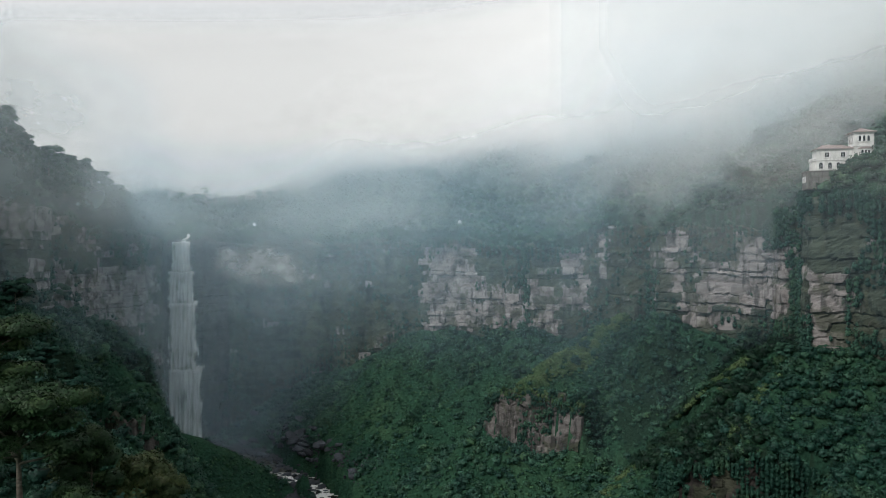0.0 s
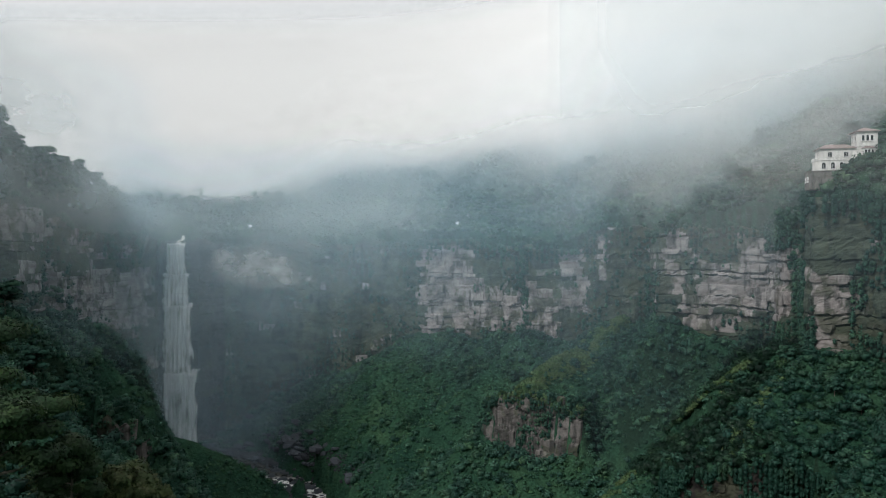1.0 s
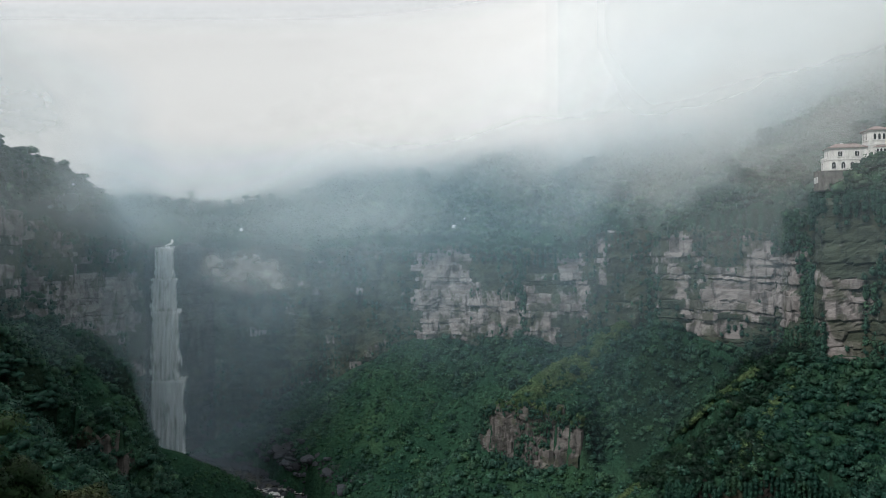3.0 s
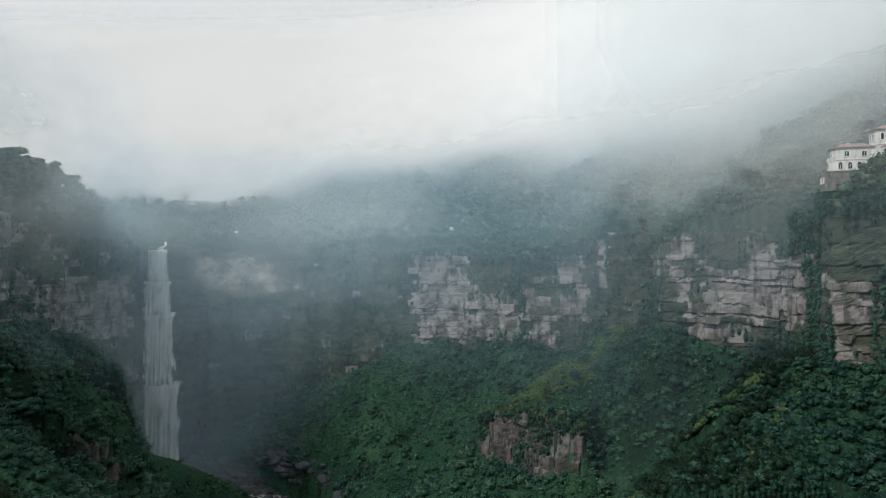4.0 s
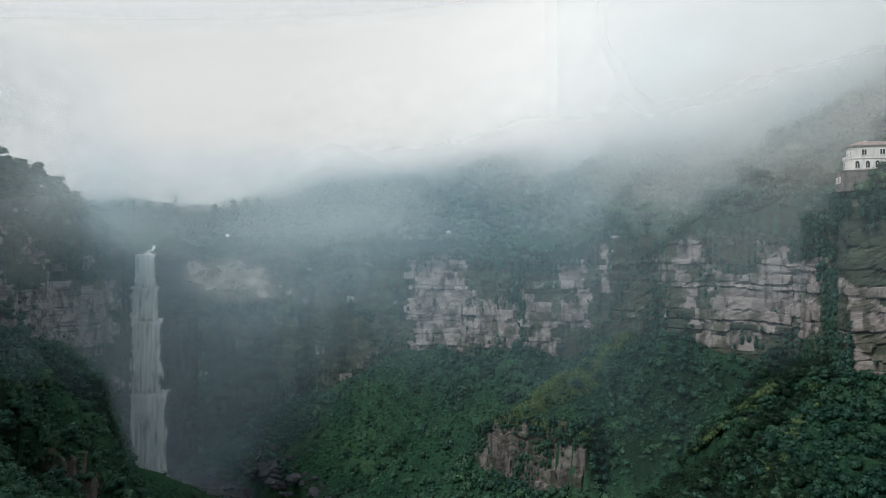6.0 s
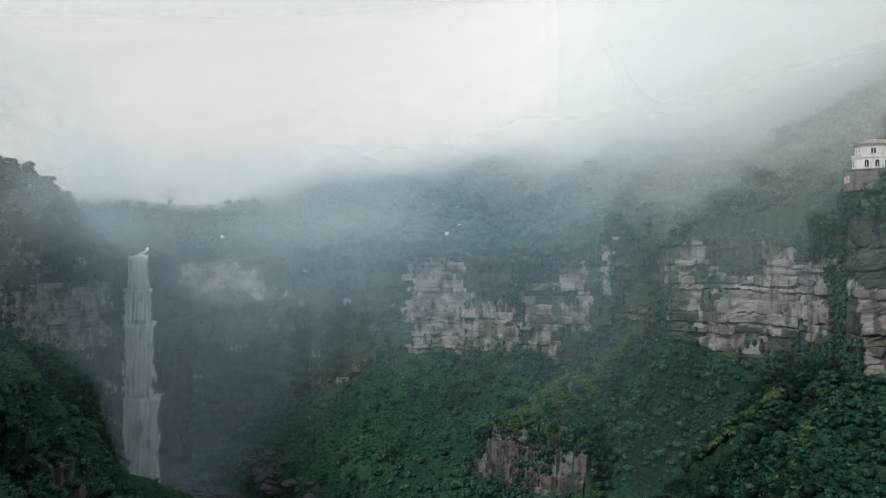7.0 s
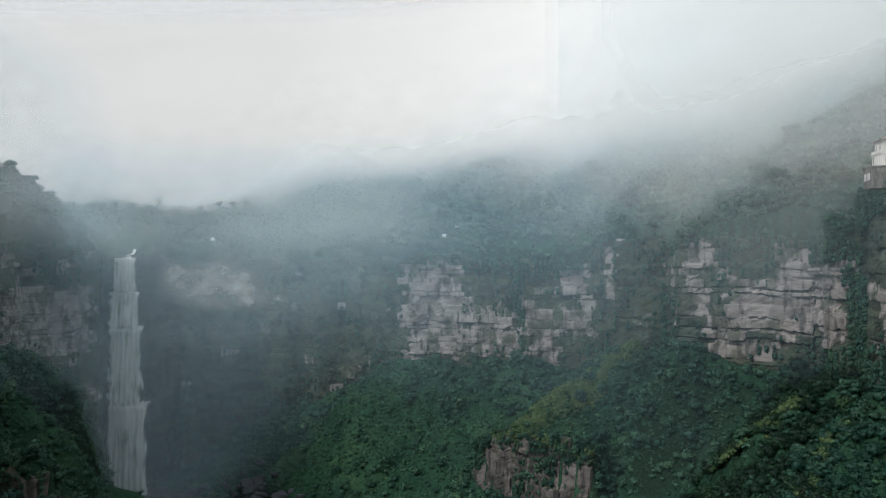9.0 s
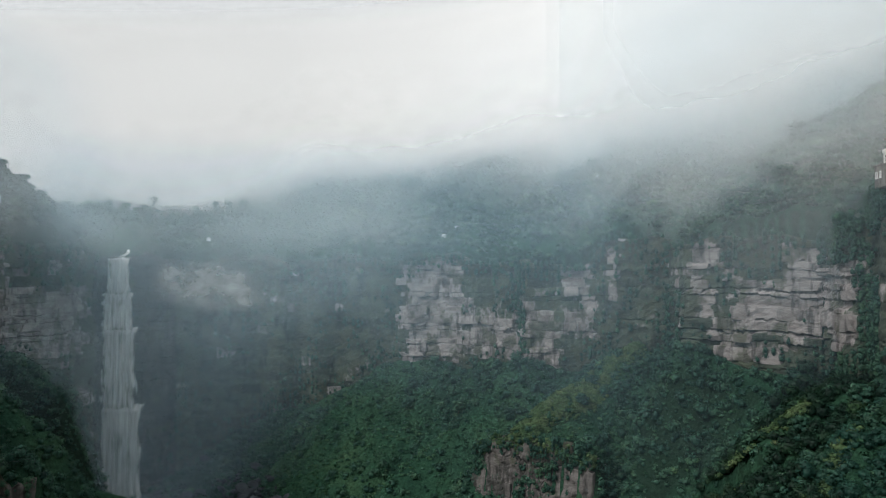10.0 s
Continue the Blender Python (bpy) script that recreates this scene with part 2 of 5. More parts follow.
def inside(x, y):
    """Whether a place lies within the gorge."""
    px = np.append(RIM_D[:, 0], [400, -400])
    py = np.append(RIM_D[:, 1], [-6000, -6000])
    res = np.zeros(np.shape(x), bool)
    j = len(px) - 1
    for i in range(len(px)):
        c = ((py[i] > y) != (py[j] > y)) & (x < (px[j] - px[i]) * (y - py[i]) / (py[j] - py[i] + 1e-9) + px[i])
        res ^= c
        j = i
    return res


# spines of the spurs in the gorge: x, y, z along each, and how steeply the sides fall
SPURS = [
    ([(128, 442, 114), (109, 433, 107), (90, 425, 100), (74, 415, 93), (56, 404, 85), (45, 396, 79)], 1.15),
    ([(168, 312, 114), (140, 320, 99), (117, 325, 85), (101, 324, 72), (86, 316, 58), (76, 306, 46)], 1.15),
    ([(150, 300, 100), (128, 284, 84), (112, 272, 70)], 1.0),
    ([(-215, 312, 140), (-172, 315, 119), (-152, 322, 92), (-147, 328, 80)], 1.5),
    ([(-222, 428, 112), (-198, 432, 96), (-189, 434, 88)], 3.2),
    ([(-208, 374, 120), (-170, 368, 90), (-160, 369, 80)], 1.9),
    ([(-240, 190, 150), (-150, 150, 132), (-96, 126, 118), (-66, 120, 107), (-56, 131, 102)], 1.1),
    ([(-235, 280, 150), (-175, 262, 118), (-122, 240, 84)], 1.0),
    ([(-196, 394, 72), (-163, 400, 51), (-132, 411, 34), (-106, 419, 17), (-98, 422, 9)], 0.9),
    ([(230, 190, 125), (170, 200, 92), (140, 190, 60)], 1.0),
]
# gullies between them
GULLIES = [
    ([(146, 376, 90), (122, 369, 62), (98, 363, 40), (72, 346, 25), (40, 332, 10), (-10, 330, -4)], 0.75),
    ([(94, 452, 94), (62, 442, 72), (30, 430, 47), (4, 414, 28), (-26, 398, 12), (-50, 392, 0)], 0.75),
    ([(-10, 505, 82), (-44, 462, 46), (-66, 440, 16)], 0.7),
]
RIVER = [(-194, 508, 7), (-160, 494, 5), (-122, 474, 3), (-86, 448, 0), (-66, 415, -3), (-48, 360, -8), (-30, 280, -14), (-20, 150, -24), (-10, -50, -40), (0, -400, -70)]


# rock outcrops in the slopes: x, y, top, foot along each face, seen from the gorge's middle
OUTCROPS = {
    "spur": [(27, 418, 60, 44), (32, 409, 65, 41), (41, 398, 68, 38), (52, 387, 70, 37), (60, 380, 69, 39), (67, 374, 67, 42), (73, 369, 66, 46)],
    "west": [(-168, 336, 66, 50), (-156, 332, 72, 45), (-147, 331, 70, 43), (-139, 340, 60, 46)],
    "east": [(90, 284, 62, 44), (97, 272, 66, 36), (106, 266, 69, 34), (117, 262, 72, 36), (128, 258, 72, 46), (136, 255, 70, 58)],
}


def to_line(x, y, line):
    """The distance to a line in the plan and the height of its nearest point."""
    best, hz = np.full(np.shape(x), 1e9), np.zeros(np.shape(x))
    for a, b in zip(line, line[1:]):
        dx, dy = b[0] - a[0], b[1] - a[1]
        u = np.clip(((x - a[0]) * dx + (y - a[1]) * dy) / (dx * dx + dy * dy), 0, 1)
        d = np.hypot(x - a[0] - u * dx, y - a[1] - u * dy)
        nearer = d < best
        best, hz = np.where(nearer, d, best), np.where(nearer, a[2] + u * (b[2] - a[2]), hz)
    return best, hz


def smooth_max(a, b, k=5.0):
    h = np.clip(0.5 + 0.5 * (a - b) / k, 0, 1)
    return b + (a - b) * h + k * h * (1 - h)


def cut(x, y, z, line):
    """Lets the ground stand up behind an outcrop's face and fall away before it."""
    for a, b in zip(line, line[1:]):
        dx, dy = b[0] - a[0], b[1] - a[1]
        size = math.hypot(dx, dy)
        u = ((x - a[0]) * dx + (y - a[1]) * dy) / size
        w = ((x - a[0]) * dy - (y - a[1]) * dx) / size
        off = np.maximum(np.maximum(-u, u - size), 0)
        f = np.clip(u / size, 0, 1)
        top, foot = a[2] + f * (b[2] - a[2]), a[3] + f * (b[3] - a[3])
        front = (w > 1.0) & (w < 34) & (off < 12)
        z = np.where(front, np.minimum(z, foot + 2 - 0.42 * w + 2.6 * off + np.maximum(w - 18, 0) * 2.0), z)
        behind = (w <= 1.0) & (w > -26) & (off < 5)
        z = np.where(behind, np.maximum(z, top + 0.28 * (-w) - 4.0 * off - np.maximum(-w - 10, 0) * 1.2), z)
    return z


def ridges(x, y):
    """Long ribs and hollows that run down the slopes to the river, about -1 to 1."""
    across, down = 0.72 * x - 0.69 * y, 0.69 * x + 0.72 * y
    return 0.65 * wave(across, 0.22 * down, 7.5, 7) + 0.45 * wave(across, 0.35 * down, 3.6, 5)


def land(x, y, rough=1.0):
    """The ground's height, and the distance behind the rim (minus: within the gorge)."""
    x, y = np.asarray(x, float), np.asarray(y, float)
    flat_x, flat_y = x.ravel(), y.ravel()
    near = np.empty(flat_x.shape, int)
    dist = np.empty(flat_x.shape)
    blend = np.empty((len(flat_x), 3))
    for k in range(0, len(flat_x), 20000):
        d2 = (flat_x[k:k + 20000, None] - RIM_D[None, :, 0]) ** 2 + (flat_y[k:k + 20000, None] - RIM_D[None, :, 1]) ** 2
        near[k:k + 20000] = d2.argmin(1)
        dist[k:k + 20000] = np.sqrt(d2.min(1))
        share = 1 / (d2 + 60.0) ** 3
        blend[k:k + 20000] = share @ RIM_D[:, (2, 4, 6)] / share.sum(1)[:, None]
    near, dist = near.reshape(x.shape), dist.reshape(x.shape)
    ins = inside(x, y)
    below = ins | (dist < 4.0)      # the cliffs stand a little before the hill's ground
    foot, scree = RIM_D[near, 3], RIM_D[near, 5]
    top, grade, rise = (blend[:, c].reshape(x.shape) for c in range(3))
    # above the rim: a shelf, then the hill
    far = 55 + 275 * np.clip((x + 205) / 140, 0, 1) ** 2
    hill = top + rise * (1 - np.exp(-dist / 18)) + grade * np.minimum(dist, far) + 4.0 * wave(x, y, 26, 1) + 0.13 * np.minimum(dist, 60) * wave(x, y, 47, 2) - 0.0002 * np.minimum(dist, far) ** 2
    hill = hill + 4.0 * np.exp(-((x - 173) ** 2 / 8 ** 2 + (y - 304.5) ** 2 / 4.5 ** 2))     # the bank before the mansion
    hill = hill - np.where(y > 500, 11.0, 0) * np.exp(-((x + 191) / 7.0) ** 2 - (dist / 45) ** 2)     # the stream's bed above the falls
    # below: scree and grass down to the river
    reach = np.minimum(dist, 170)
    talus = foot - scree * reach + 0.0011 * reach ** 2 + 5.5 * rough * ridges(x, y) * np.clip(dist / 25, 0.2, 1) + 1.8 * rough * wave(x, y, 15, 3) + 1.1 * rough * wave(x, y, 6, 4)
    rd, rz = to_line(x, y, RIVER)
    bed = rz + np.clip(rd - 7, 0, 30) * 0.22 + np.clip(rd - 37, 0, 500) * 0.05
    gorge = smooth_max(talus, bed, 6.0)
    for line, fall in SPURS:
        sd, sz = to_line(x, y, line)
        gorge = smooth_max(gorge, sz - fall * np.maximum(sd - 4, 0) + 1.6 * rough * wave(x, y, 9, 5), 5.0)
    # benches along the flank of the east spur
    flank = np.exp(-((x - 125) ** 2 / 38 ** 2 + (y - 288) ** 2 / 26 ** 2))
    gorge = gorge + 3.2 * rough * flank * np.sin((y + 0.12 * x + 3 * wave(x, y, 18, 2)) / 2.1)
    for line, climb in GULLIES:
        gd, gz = to_line(x, y, line)
        gorge = -smooth_max(-gorge, -(gz + climb * gd + 1.2 * rough * wave(x, y, 8, 6)), 4.0)
    gorge = np.where(dist < 45, np.maximum(gorge, foot - 3 - 0.7 * dist - np.where(x < -150, 3.0, 1.5) * np.maximum(dist - 5, 0)), gorge)
    for line in OUTCROPS.values():
        gorge = cut(x, y, gorge, line)
    gorge = np.where(rd < 9, np.minimum(gorge, bed + 0.5), gorge)
    gorge = np.minimum(gorge, foot + 14)
    z = np.where(below, gorge, hill)
    return z, np.where(ins, -dist, dist), near


def build_ground():
    """One sheet, fine in the gorge and coarse towards the horizon."""
    gx = np.concatenate([[-4500, -2600, -1500, -900, -600, -450, -380], np.arange(-340, 331, 3.0), [380, 450, 600, 900, 1500, 2600, 4500]])
    gy = np.concatenate([[-4000, -1800, -800, -350, -120, 0, 40], np.arange(60, 721, 3.0), [740, 770, 820, 900, 1050, 1300, 1900, 3000, 4800]])
    X, Y = np.meshgrid(gx, gy, indexing="ij")
    Z, D, near = land(X, Y)
    V = np.stack([X, Y, Z], -1).reshape(-1, 3)
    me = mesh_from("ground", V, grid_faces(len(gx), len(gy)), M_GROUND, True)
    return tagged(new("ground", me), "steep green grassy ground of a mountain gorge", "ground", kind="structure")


build_ground()


# ---- bushes and leaves ----
def leaf_shells(centres, radii, quads, squash=0.8, leaf=0.30, tones=None):
    """Crowns as shells of many leaf sprays round a small core with shade in its colour. Returns vertices, four-cornered
    faces, normals and tones.
    """
    n = len(centres)
    u = RNG.normal(size=(n, quads, 3))
    u /= np.linalg.norm(u, axis=2)[..., None]
    u[..., 2] = np.where(u[..., 2] < -0.25, -u[..., 2], u[..., 2])
    lump = 1 + 0.28 * np.sin(3 * u[..., 0:1] + RNG.uniform(0, 6, (n, 1, 1))) * np.sin(3.4 * u[..., 1:2] + RNG.uniform(0, 6, (n, 1, 1)))
    r = radii[:, None, None]
    sq = np.array([1, 1, squash])
    c = centres[:, None, :] + u * r * sq * lump * RNG.uniform(0.72, 1.06, (n, quads, 1))
    nrm = u + RNG.normal(scale=0.45, size=u.shape) + np.array([0, 0, 0.35])
    nrm /= np.linalg.norm(nrm, axis=2)[..., None]
    a = np.cross(nrm, RNG.normal(size=u.shape))
    a /= np.linalg.norm(a, axis=2)[..., None]
    b = np.cross(nrm, a)
    s = np.minimum(r, 3.2) * leaf * RNG.uniform(0.55, 1.35, (n, quads, 1))
    w = s * RNG.uniform(0.35, 0.8, (n, quads, 1))
    droop = np.array([0, 0, -0.25]) * s
    V = np.stack([c - a * s + droop, c - b * w, c + a * s + droop, c + b * w], 2).reshape(-1, 3)
    F = np.arange(len(V)).reshape(-1, 4)
    # the inside: a small rough box, coloured dark for the shade within the crown
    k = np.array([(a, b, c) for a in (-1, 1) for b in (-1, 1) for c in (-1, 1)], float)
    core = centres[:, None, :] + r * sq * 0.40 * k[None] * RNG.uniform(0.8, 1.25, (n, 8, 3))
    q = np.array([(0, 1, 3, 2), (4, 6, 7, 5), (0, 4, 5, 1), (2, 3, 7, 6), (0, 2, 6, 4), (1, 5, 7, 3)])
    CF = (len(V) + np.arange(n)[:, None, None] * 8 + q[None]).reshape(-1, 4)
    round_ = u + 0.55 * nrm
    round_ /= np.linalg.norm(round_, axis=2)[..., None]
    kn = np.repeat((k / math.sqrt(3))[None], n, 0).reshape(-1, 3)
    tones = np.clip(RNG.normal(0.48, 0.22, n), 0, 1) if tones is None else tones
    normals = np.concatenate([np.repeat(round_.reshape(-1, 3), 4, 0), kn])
    # half the tone for the cores: inner shade put into the colour
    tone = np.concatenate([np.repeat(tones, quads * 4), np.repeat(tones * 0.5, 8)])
    return np.concatenate([V, core.reshape(-1, 3)]), np.concatenate([F, CF]), normals, tone


def leaf_mesh(name, shells, material):
    """A mesh of leaf sprays, shaded softly as the rounded crowns that they form."""
    V, F, normals, tone = shells
    me = mesh_from(name, V, F, material, True)
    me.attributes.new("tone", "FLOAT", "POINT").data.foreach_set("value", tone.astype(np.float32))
    me.normals_split_custom_set_from_vertices(normals.astype(np.float32))
    return me


def scatter_bushes(name, label, x, y, z, radii, quads, material, squash=0.8, leaf=0.30, sink=0.35, vary=0.22):
    centres = np.stack([x, y, z + radii * sink], 1)
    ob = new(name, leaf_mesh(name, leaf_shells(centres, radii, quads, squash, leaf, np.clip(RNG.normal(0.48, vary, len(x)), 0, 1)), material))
    return tagged(ob, label, "shrubs", kind="stuff")


def spread(x0, x1, y0, y1, gap):
    gx, gy = np.meshgrid(np.arange(x0, x1, gap), np.arange(y0, y1, gap))
    gx, gy = gx.ravel(), gy.ravel()
    return gx + RNG.uniform(-0.5, 0.5, gx.shape) * gap, gy + RNG.uniform(-0.5, 0.5, gy.shape) * gap


# grassy places: x, y and size
MEADOWS = [(-50, 505, 34), (-15, 480, 26), (70, 348, 16), (-70, 462, 26), (60, 404, 12), (108, 434, 14), (-125, 415, 26), (108, 300, 9)]


def near_meadow(x, y):
    near = np.zeros(x.shape, bool)
    for gx, gy, gr in MEADOWS:
        near |= (x - gx) ** 2 + (y - gy) ** 2 < (1.1 * gr) ** 2
    return near


def plant_gorge():
    x, y = spread(-235, 185, 120, 565, 2.6)
    z, d, near = land(x, y)
    rd, _ = to_line(x, y, RIVER)
    view = (np.abs(x) < 0.66 * y + 12) & (z < 150 - 0.0 * y)
    keep = (d < -3) & (rd > 16) & view & (z > 150 - 0.40 * y - 8)
    flank = np.exp(-((x - 100) ** 2 / 26 ** 2 + (y - 396) ** 2 / 24 ** 2))
    wood = 1.4 * flank - 1.1 * np.where(x < 85, ridges(x, y), 0) + 0.6 * wave(x, y, 30, 8) + np.where(d > -26, 0.6, 0.0) + 0.6 * wave(x, y, 11, 9) + np.where(y < 350, 0.5, 0.0) + np.where((x > 85) & (y < 345), 0.9, 0.0)
    for line, _ in SPURS[:2]:
        wood -= 1.6 * np.exp(-(to_line(x, y, line)[0] / 5.0) ** 2)
    for gx, gy, gr in MEADOWS:
        wood -= 1.3 * np.exp(-((x - gx) ** 2 + (y - gy) ** 2) / gr ** 2)
    keep &= RNG.uniform(size=x.shape) < np.clip(np.where((x < 85) & (x > -110), 0.44, 0.58) + 0.55 * wood, 0.06, 0.98)
    x, y, z, wood = x[keep], y[keep], z[keep], wood[keep]
    rad = (0.8 + 2.4 * RNG.uniform(size=x.shape) ** 2) * np.clip(1.0 + 0.35 * wood, 0.6, 1.6)
    rad = np.minimum(rad, 3.5)
    # places planted with the darkened leaf copies, their shade painted in
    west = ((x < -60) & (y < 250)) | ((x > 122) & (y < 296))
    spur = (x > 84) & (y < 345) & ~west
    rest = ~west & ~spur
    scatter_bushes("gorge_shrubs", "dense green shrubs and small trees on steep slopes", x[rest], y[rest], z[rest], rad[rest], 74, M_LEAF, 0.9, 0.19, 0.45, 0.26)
    scatter_bushes("spur_shrubs", "dense green shrubs covering the east spur, darkened as shaded", x[spur], y[spur], z[spur], rad[spur], 190, M_LEAF_EAST, 0.95, 0.125, 0.5, 0.28)
    scatter_bushes("shaded_shrubs", "dense green shrubs with shade put into their colour", x[west], y[west], z[west], rad[west], 140, M_LEAF_SHADED, 0.8, 0.12)
    x, y = spread(-130, 175, 240, 540, 2.6)
    z, d, near = land(x, y)
    rd, _ = to_line(x, y, RIVER)
    keep = (d < -4) & (rd > 14) & (np.abs(x) < 0.66 * y + 8) & ((wave(x, y, 24, 12) + 1.2 * ridges(x, y) > 0.15) | near_meadow(x, y))
    x, y, z = x[keep], y[keep], z[keep]
    scatter_bushes("tall_grass", "yellow-green tall grass tufts on the slopes", x, y, z, RNG.uniform(0.6, 1.3, x.shape), 22, M_GRASS, 0.7, 0.5, 0.2, 0.10)


def plant_hill():
    x, y = spread(-330, 330, 255, 700, 4.8)
    z, d, near = land(x, y)
    keep = (d > 4.2) & (d < 230) & (np.abs(x) < 0.66 * y + 12) & (RNG.uniform(size=x.shape) < 0.9)
    river_up = np.hypot(x + 191, (y - 530) * 0.35) < 13
    house_lot = (np.abs(x - 176) < 14) & (np.abs(y - 311) < 9)
    keep &= ~river_up & ~house_lot
    x, y, z, d = x[keep], y[keep], z[keep], d[keep]
    rad = (1.8 + 2.6 * RNG.uniform(size=x.shape) ** 1.5) * np.where(x < -185, 1.25, 1.0)
    scatter_bushes("hillside_woods", "misty dark green cloud forest covering the hillside", x, y, z, rad, 46, M_LEAF_UP, 0.75, 0.24, 0.7)


def dry_grass():
    """Yellowed grass along the crests of the two spurs."""
    for k, (f0, f1), wide, n in ((0, (0.1, 1.0), 8.0, 2600), (1, (0.30, 1.0), 6.0, 2200), (2, (0.2, 1.0), 4.0, 300)):
        line = dense(SPURS[k][0], 0.5)
        i = (RNG.uniform(f0, f1, n) * (len(line) - 1)).astype(int)
        x, y = line[i, 0] + RNG.normal(size=n) * wide * 0.5 - 2, line[i, 1] + RNG.normal(size=n) * wide * 0.5
        z, d, _ = land(x, y)
        ok = (d < -3) & (wave(x, y, 7, 5) > -0.35)
        scatter_bushes("dry_grass", "yellowed tall grass along the crest of a spur", x[ok], y[ok], z[ok], RNG.uniform(0.7, 1.5, ok.sum()), 30, M_DRY, 0.8, 0.34, 0.5, 0.07)


def plant_steeps():
    """Shrubs that cling to the steepest slopes."""
    gx, gy = np.meshgrid(np.arange(-235, 186, 2.5), np.arange(200, 561, 2.5), indexing="ij")
    z, d, near = land(gx, gy)
    rd, _ = to_line(gx, gy, RIVER)
    a, b, c = z[1:, :-1] - z[:-1, :-1], z[:-1, 1:] - z[:-1, :-1], d[:-1, :-1]
    slope = np.hypot(a, b) / 2.5
    n = np.where((slope > 1.35) & (slope < 40) & (c < -5) & (rd[:-1, :-1] > 16) & (np.abs(gx[:-1, :-1]) < 0.66 * gy[:-1, :-1] + 8), 0.42 * np.sqrt(1 + slope ** 2), 0)
    for line, _ in SPURS[:2]:
        n = np.where(to_line(gx[:-1, :-1], gy[:-1, :-1], line)[0] < 6.0, 0.1 * n, n)
    n = RNG.poisson(np.minimum(n, 6))
    i, j = np.repeat(np.argwhere(n > 0), n[n > 0], 0).T
    u, v = RNG.uniform(size=len(i)), RNG.uniform(size=len(i))
    x, y = gx[i, j] + 2.5 * u, gy[i, j] + 2.5 * v
    h = z[i, j] + a[i, j] * u + b[i, j] * v
    rad = 1.0 + 1.7 * RNG.uniform(size=len(i)) ** 2
    scatter_bushes("clinging_shrubs", "dense green shrubs clinging to steep slopes", x, y, h, rad, 52, M_LEAF, 0.9, 0.23, 0.1)


dry_grass()
plant_gorge()
plant_steeps()
plant_hill()


# ---- the cliffs ----
def rock_block_mesh(seed, material):
    """A sandstone block one metre each way, worn and uneven; its back is at y = 0 and its face at y = -1."""
    rs = np.random.default_rng(seed)
    bm = bmesh.new()
    bmesh.ops.create_cube(bm, size=1.0)
    bmesh.ops.subdivide_edges(bm, edges=list(bm.edges), cuts=2, use_grid_fill=True)
    skew = rs.uniform(-0.16, 0.16, 3)
    for v in bm.verts:
        p = v.co.copy()
        v.co -= p * max(p.length - 0.62, 0) * 0.55
        v.co += Vector(rs.uniform(-0.045, 0.045, 3))
        v.co.x += skew[0] * p.z
        v.co.z += skew[1] * 0.6 * p.x
        v.co.y += skew[2] * p.z - 0.5
    me = bpy.data.meshes.new("rock_block")
    bm.to_mesh(me)
    bm.free()
    me.attributes.new("tone", "FLOAT", "POINT").data.foreach_set("value", np.full(len(me.vertices), rs.uniform(0.3, 0.8), np.float32))
    me.materials.append(material)
    return me


BLOCKS = [rock_block_mesh(k, M_ROCK) for k in range(16)]
BLOCKS_GREY = [rock_block_mesh(k + 60, M_OUTCROP) for k in range(8)]
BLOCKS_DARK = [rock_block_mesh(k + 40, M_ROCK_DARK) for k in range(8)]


def bareness(x, y, z, s, patches, fill):
    """How bare the rock is at places on a cliff, 0 to 1."""
    best = np.full(np.shape(z), fill)
    for b0, b1, z0, z1 in patches:
        side = np.minimum(x / y - b0, b1 - x / y) * y
        best = np.maximum(best, np.clip(0.55 + np.minimum(side, np.minimum(z - z0, z1 - z)) / 9.0, 0, 1))
    return np.clip(best + 0.30 * wave(s, z * 1.3, 9, 31) + 0.24 * wave(s, z, 3.6, 33), 0, 1)


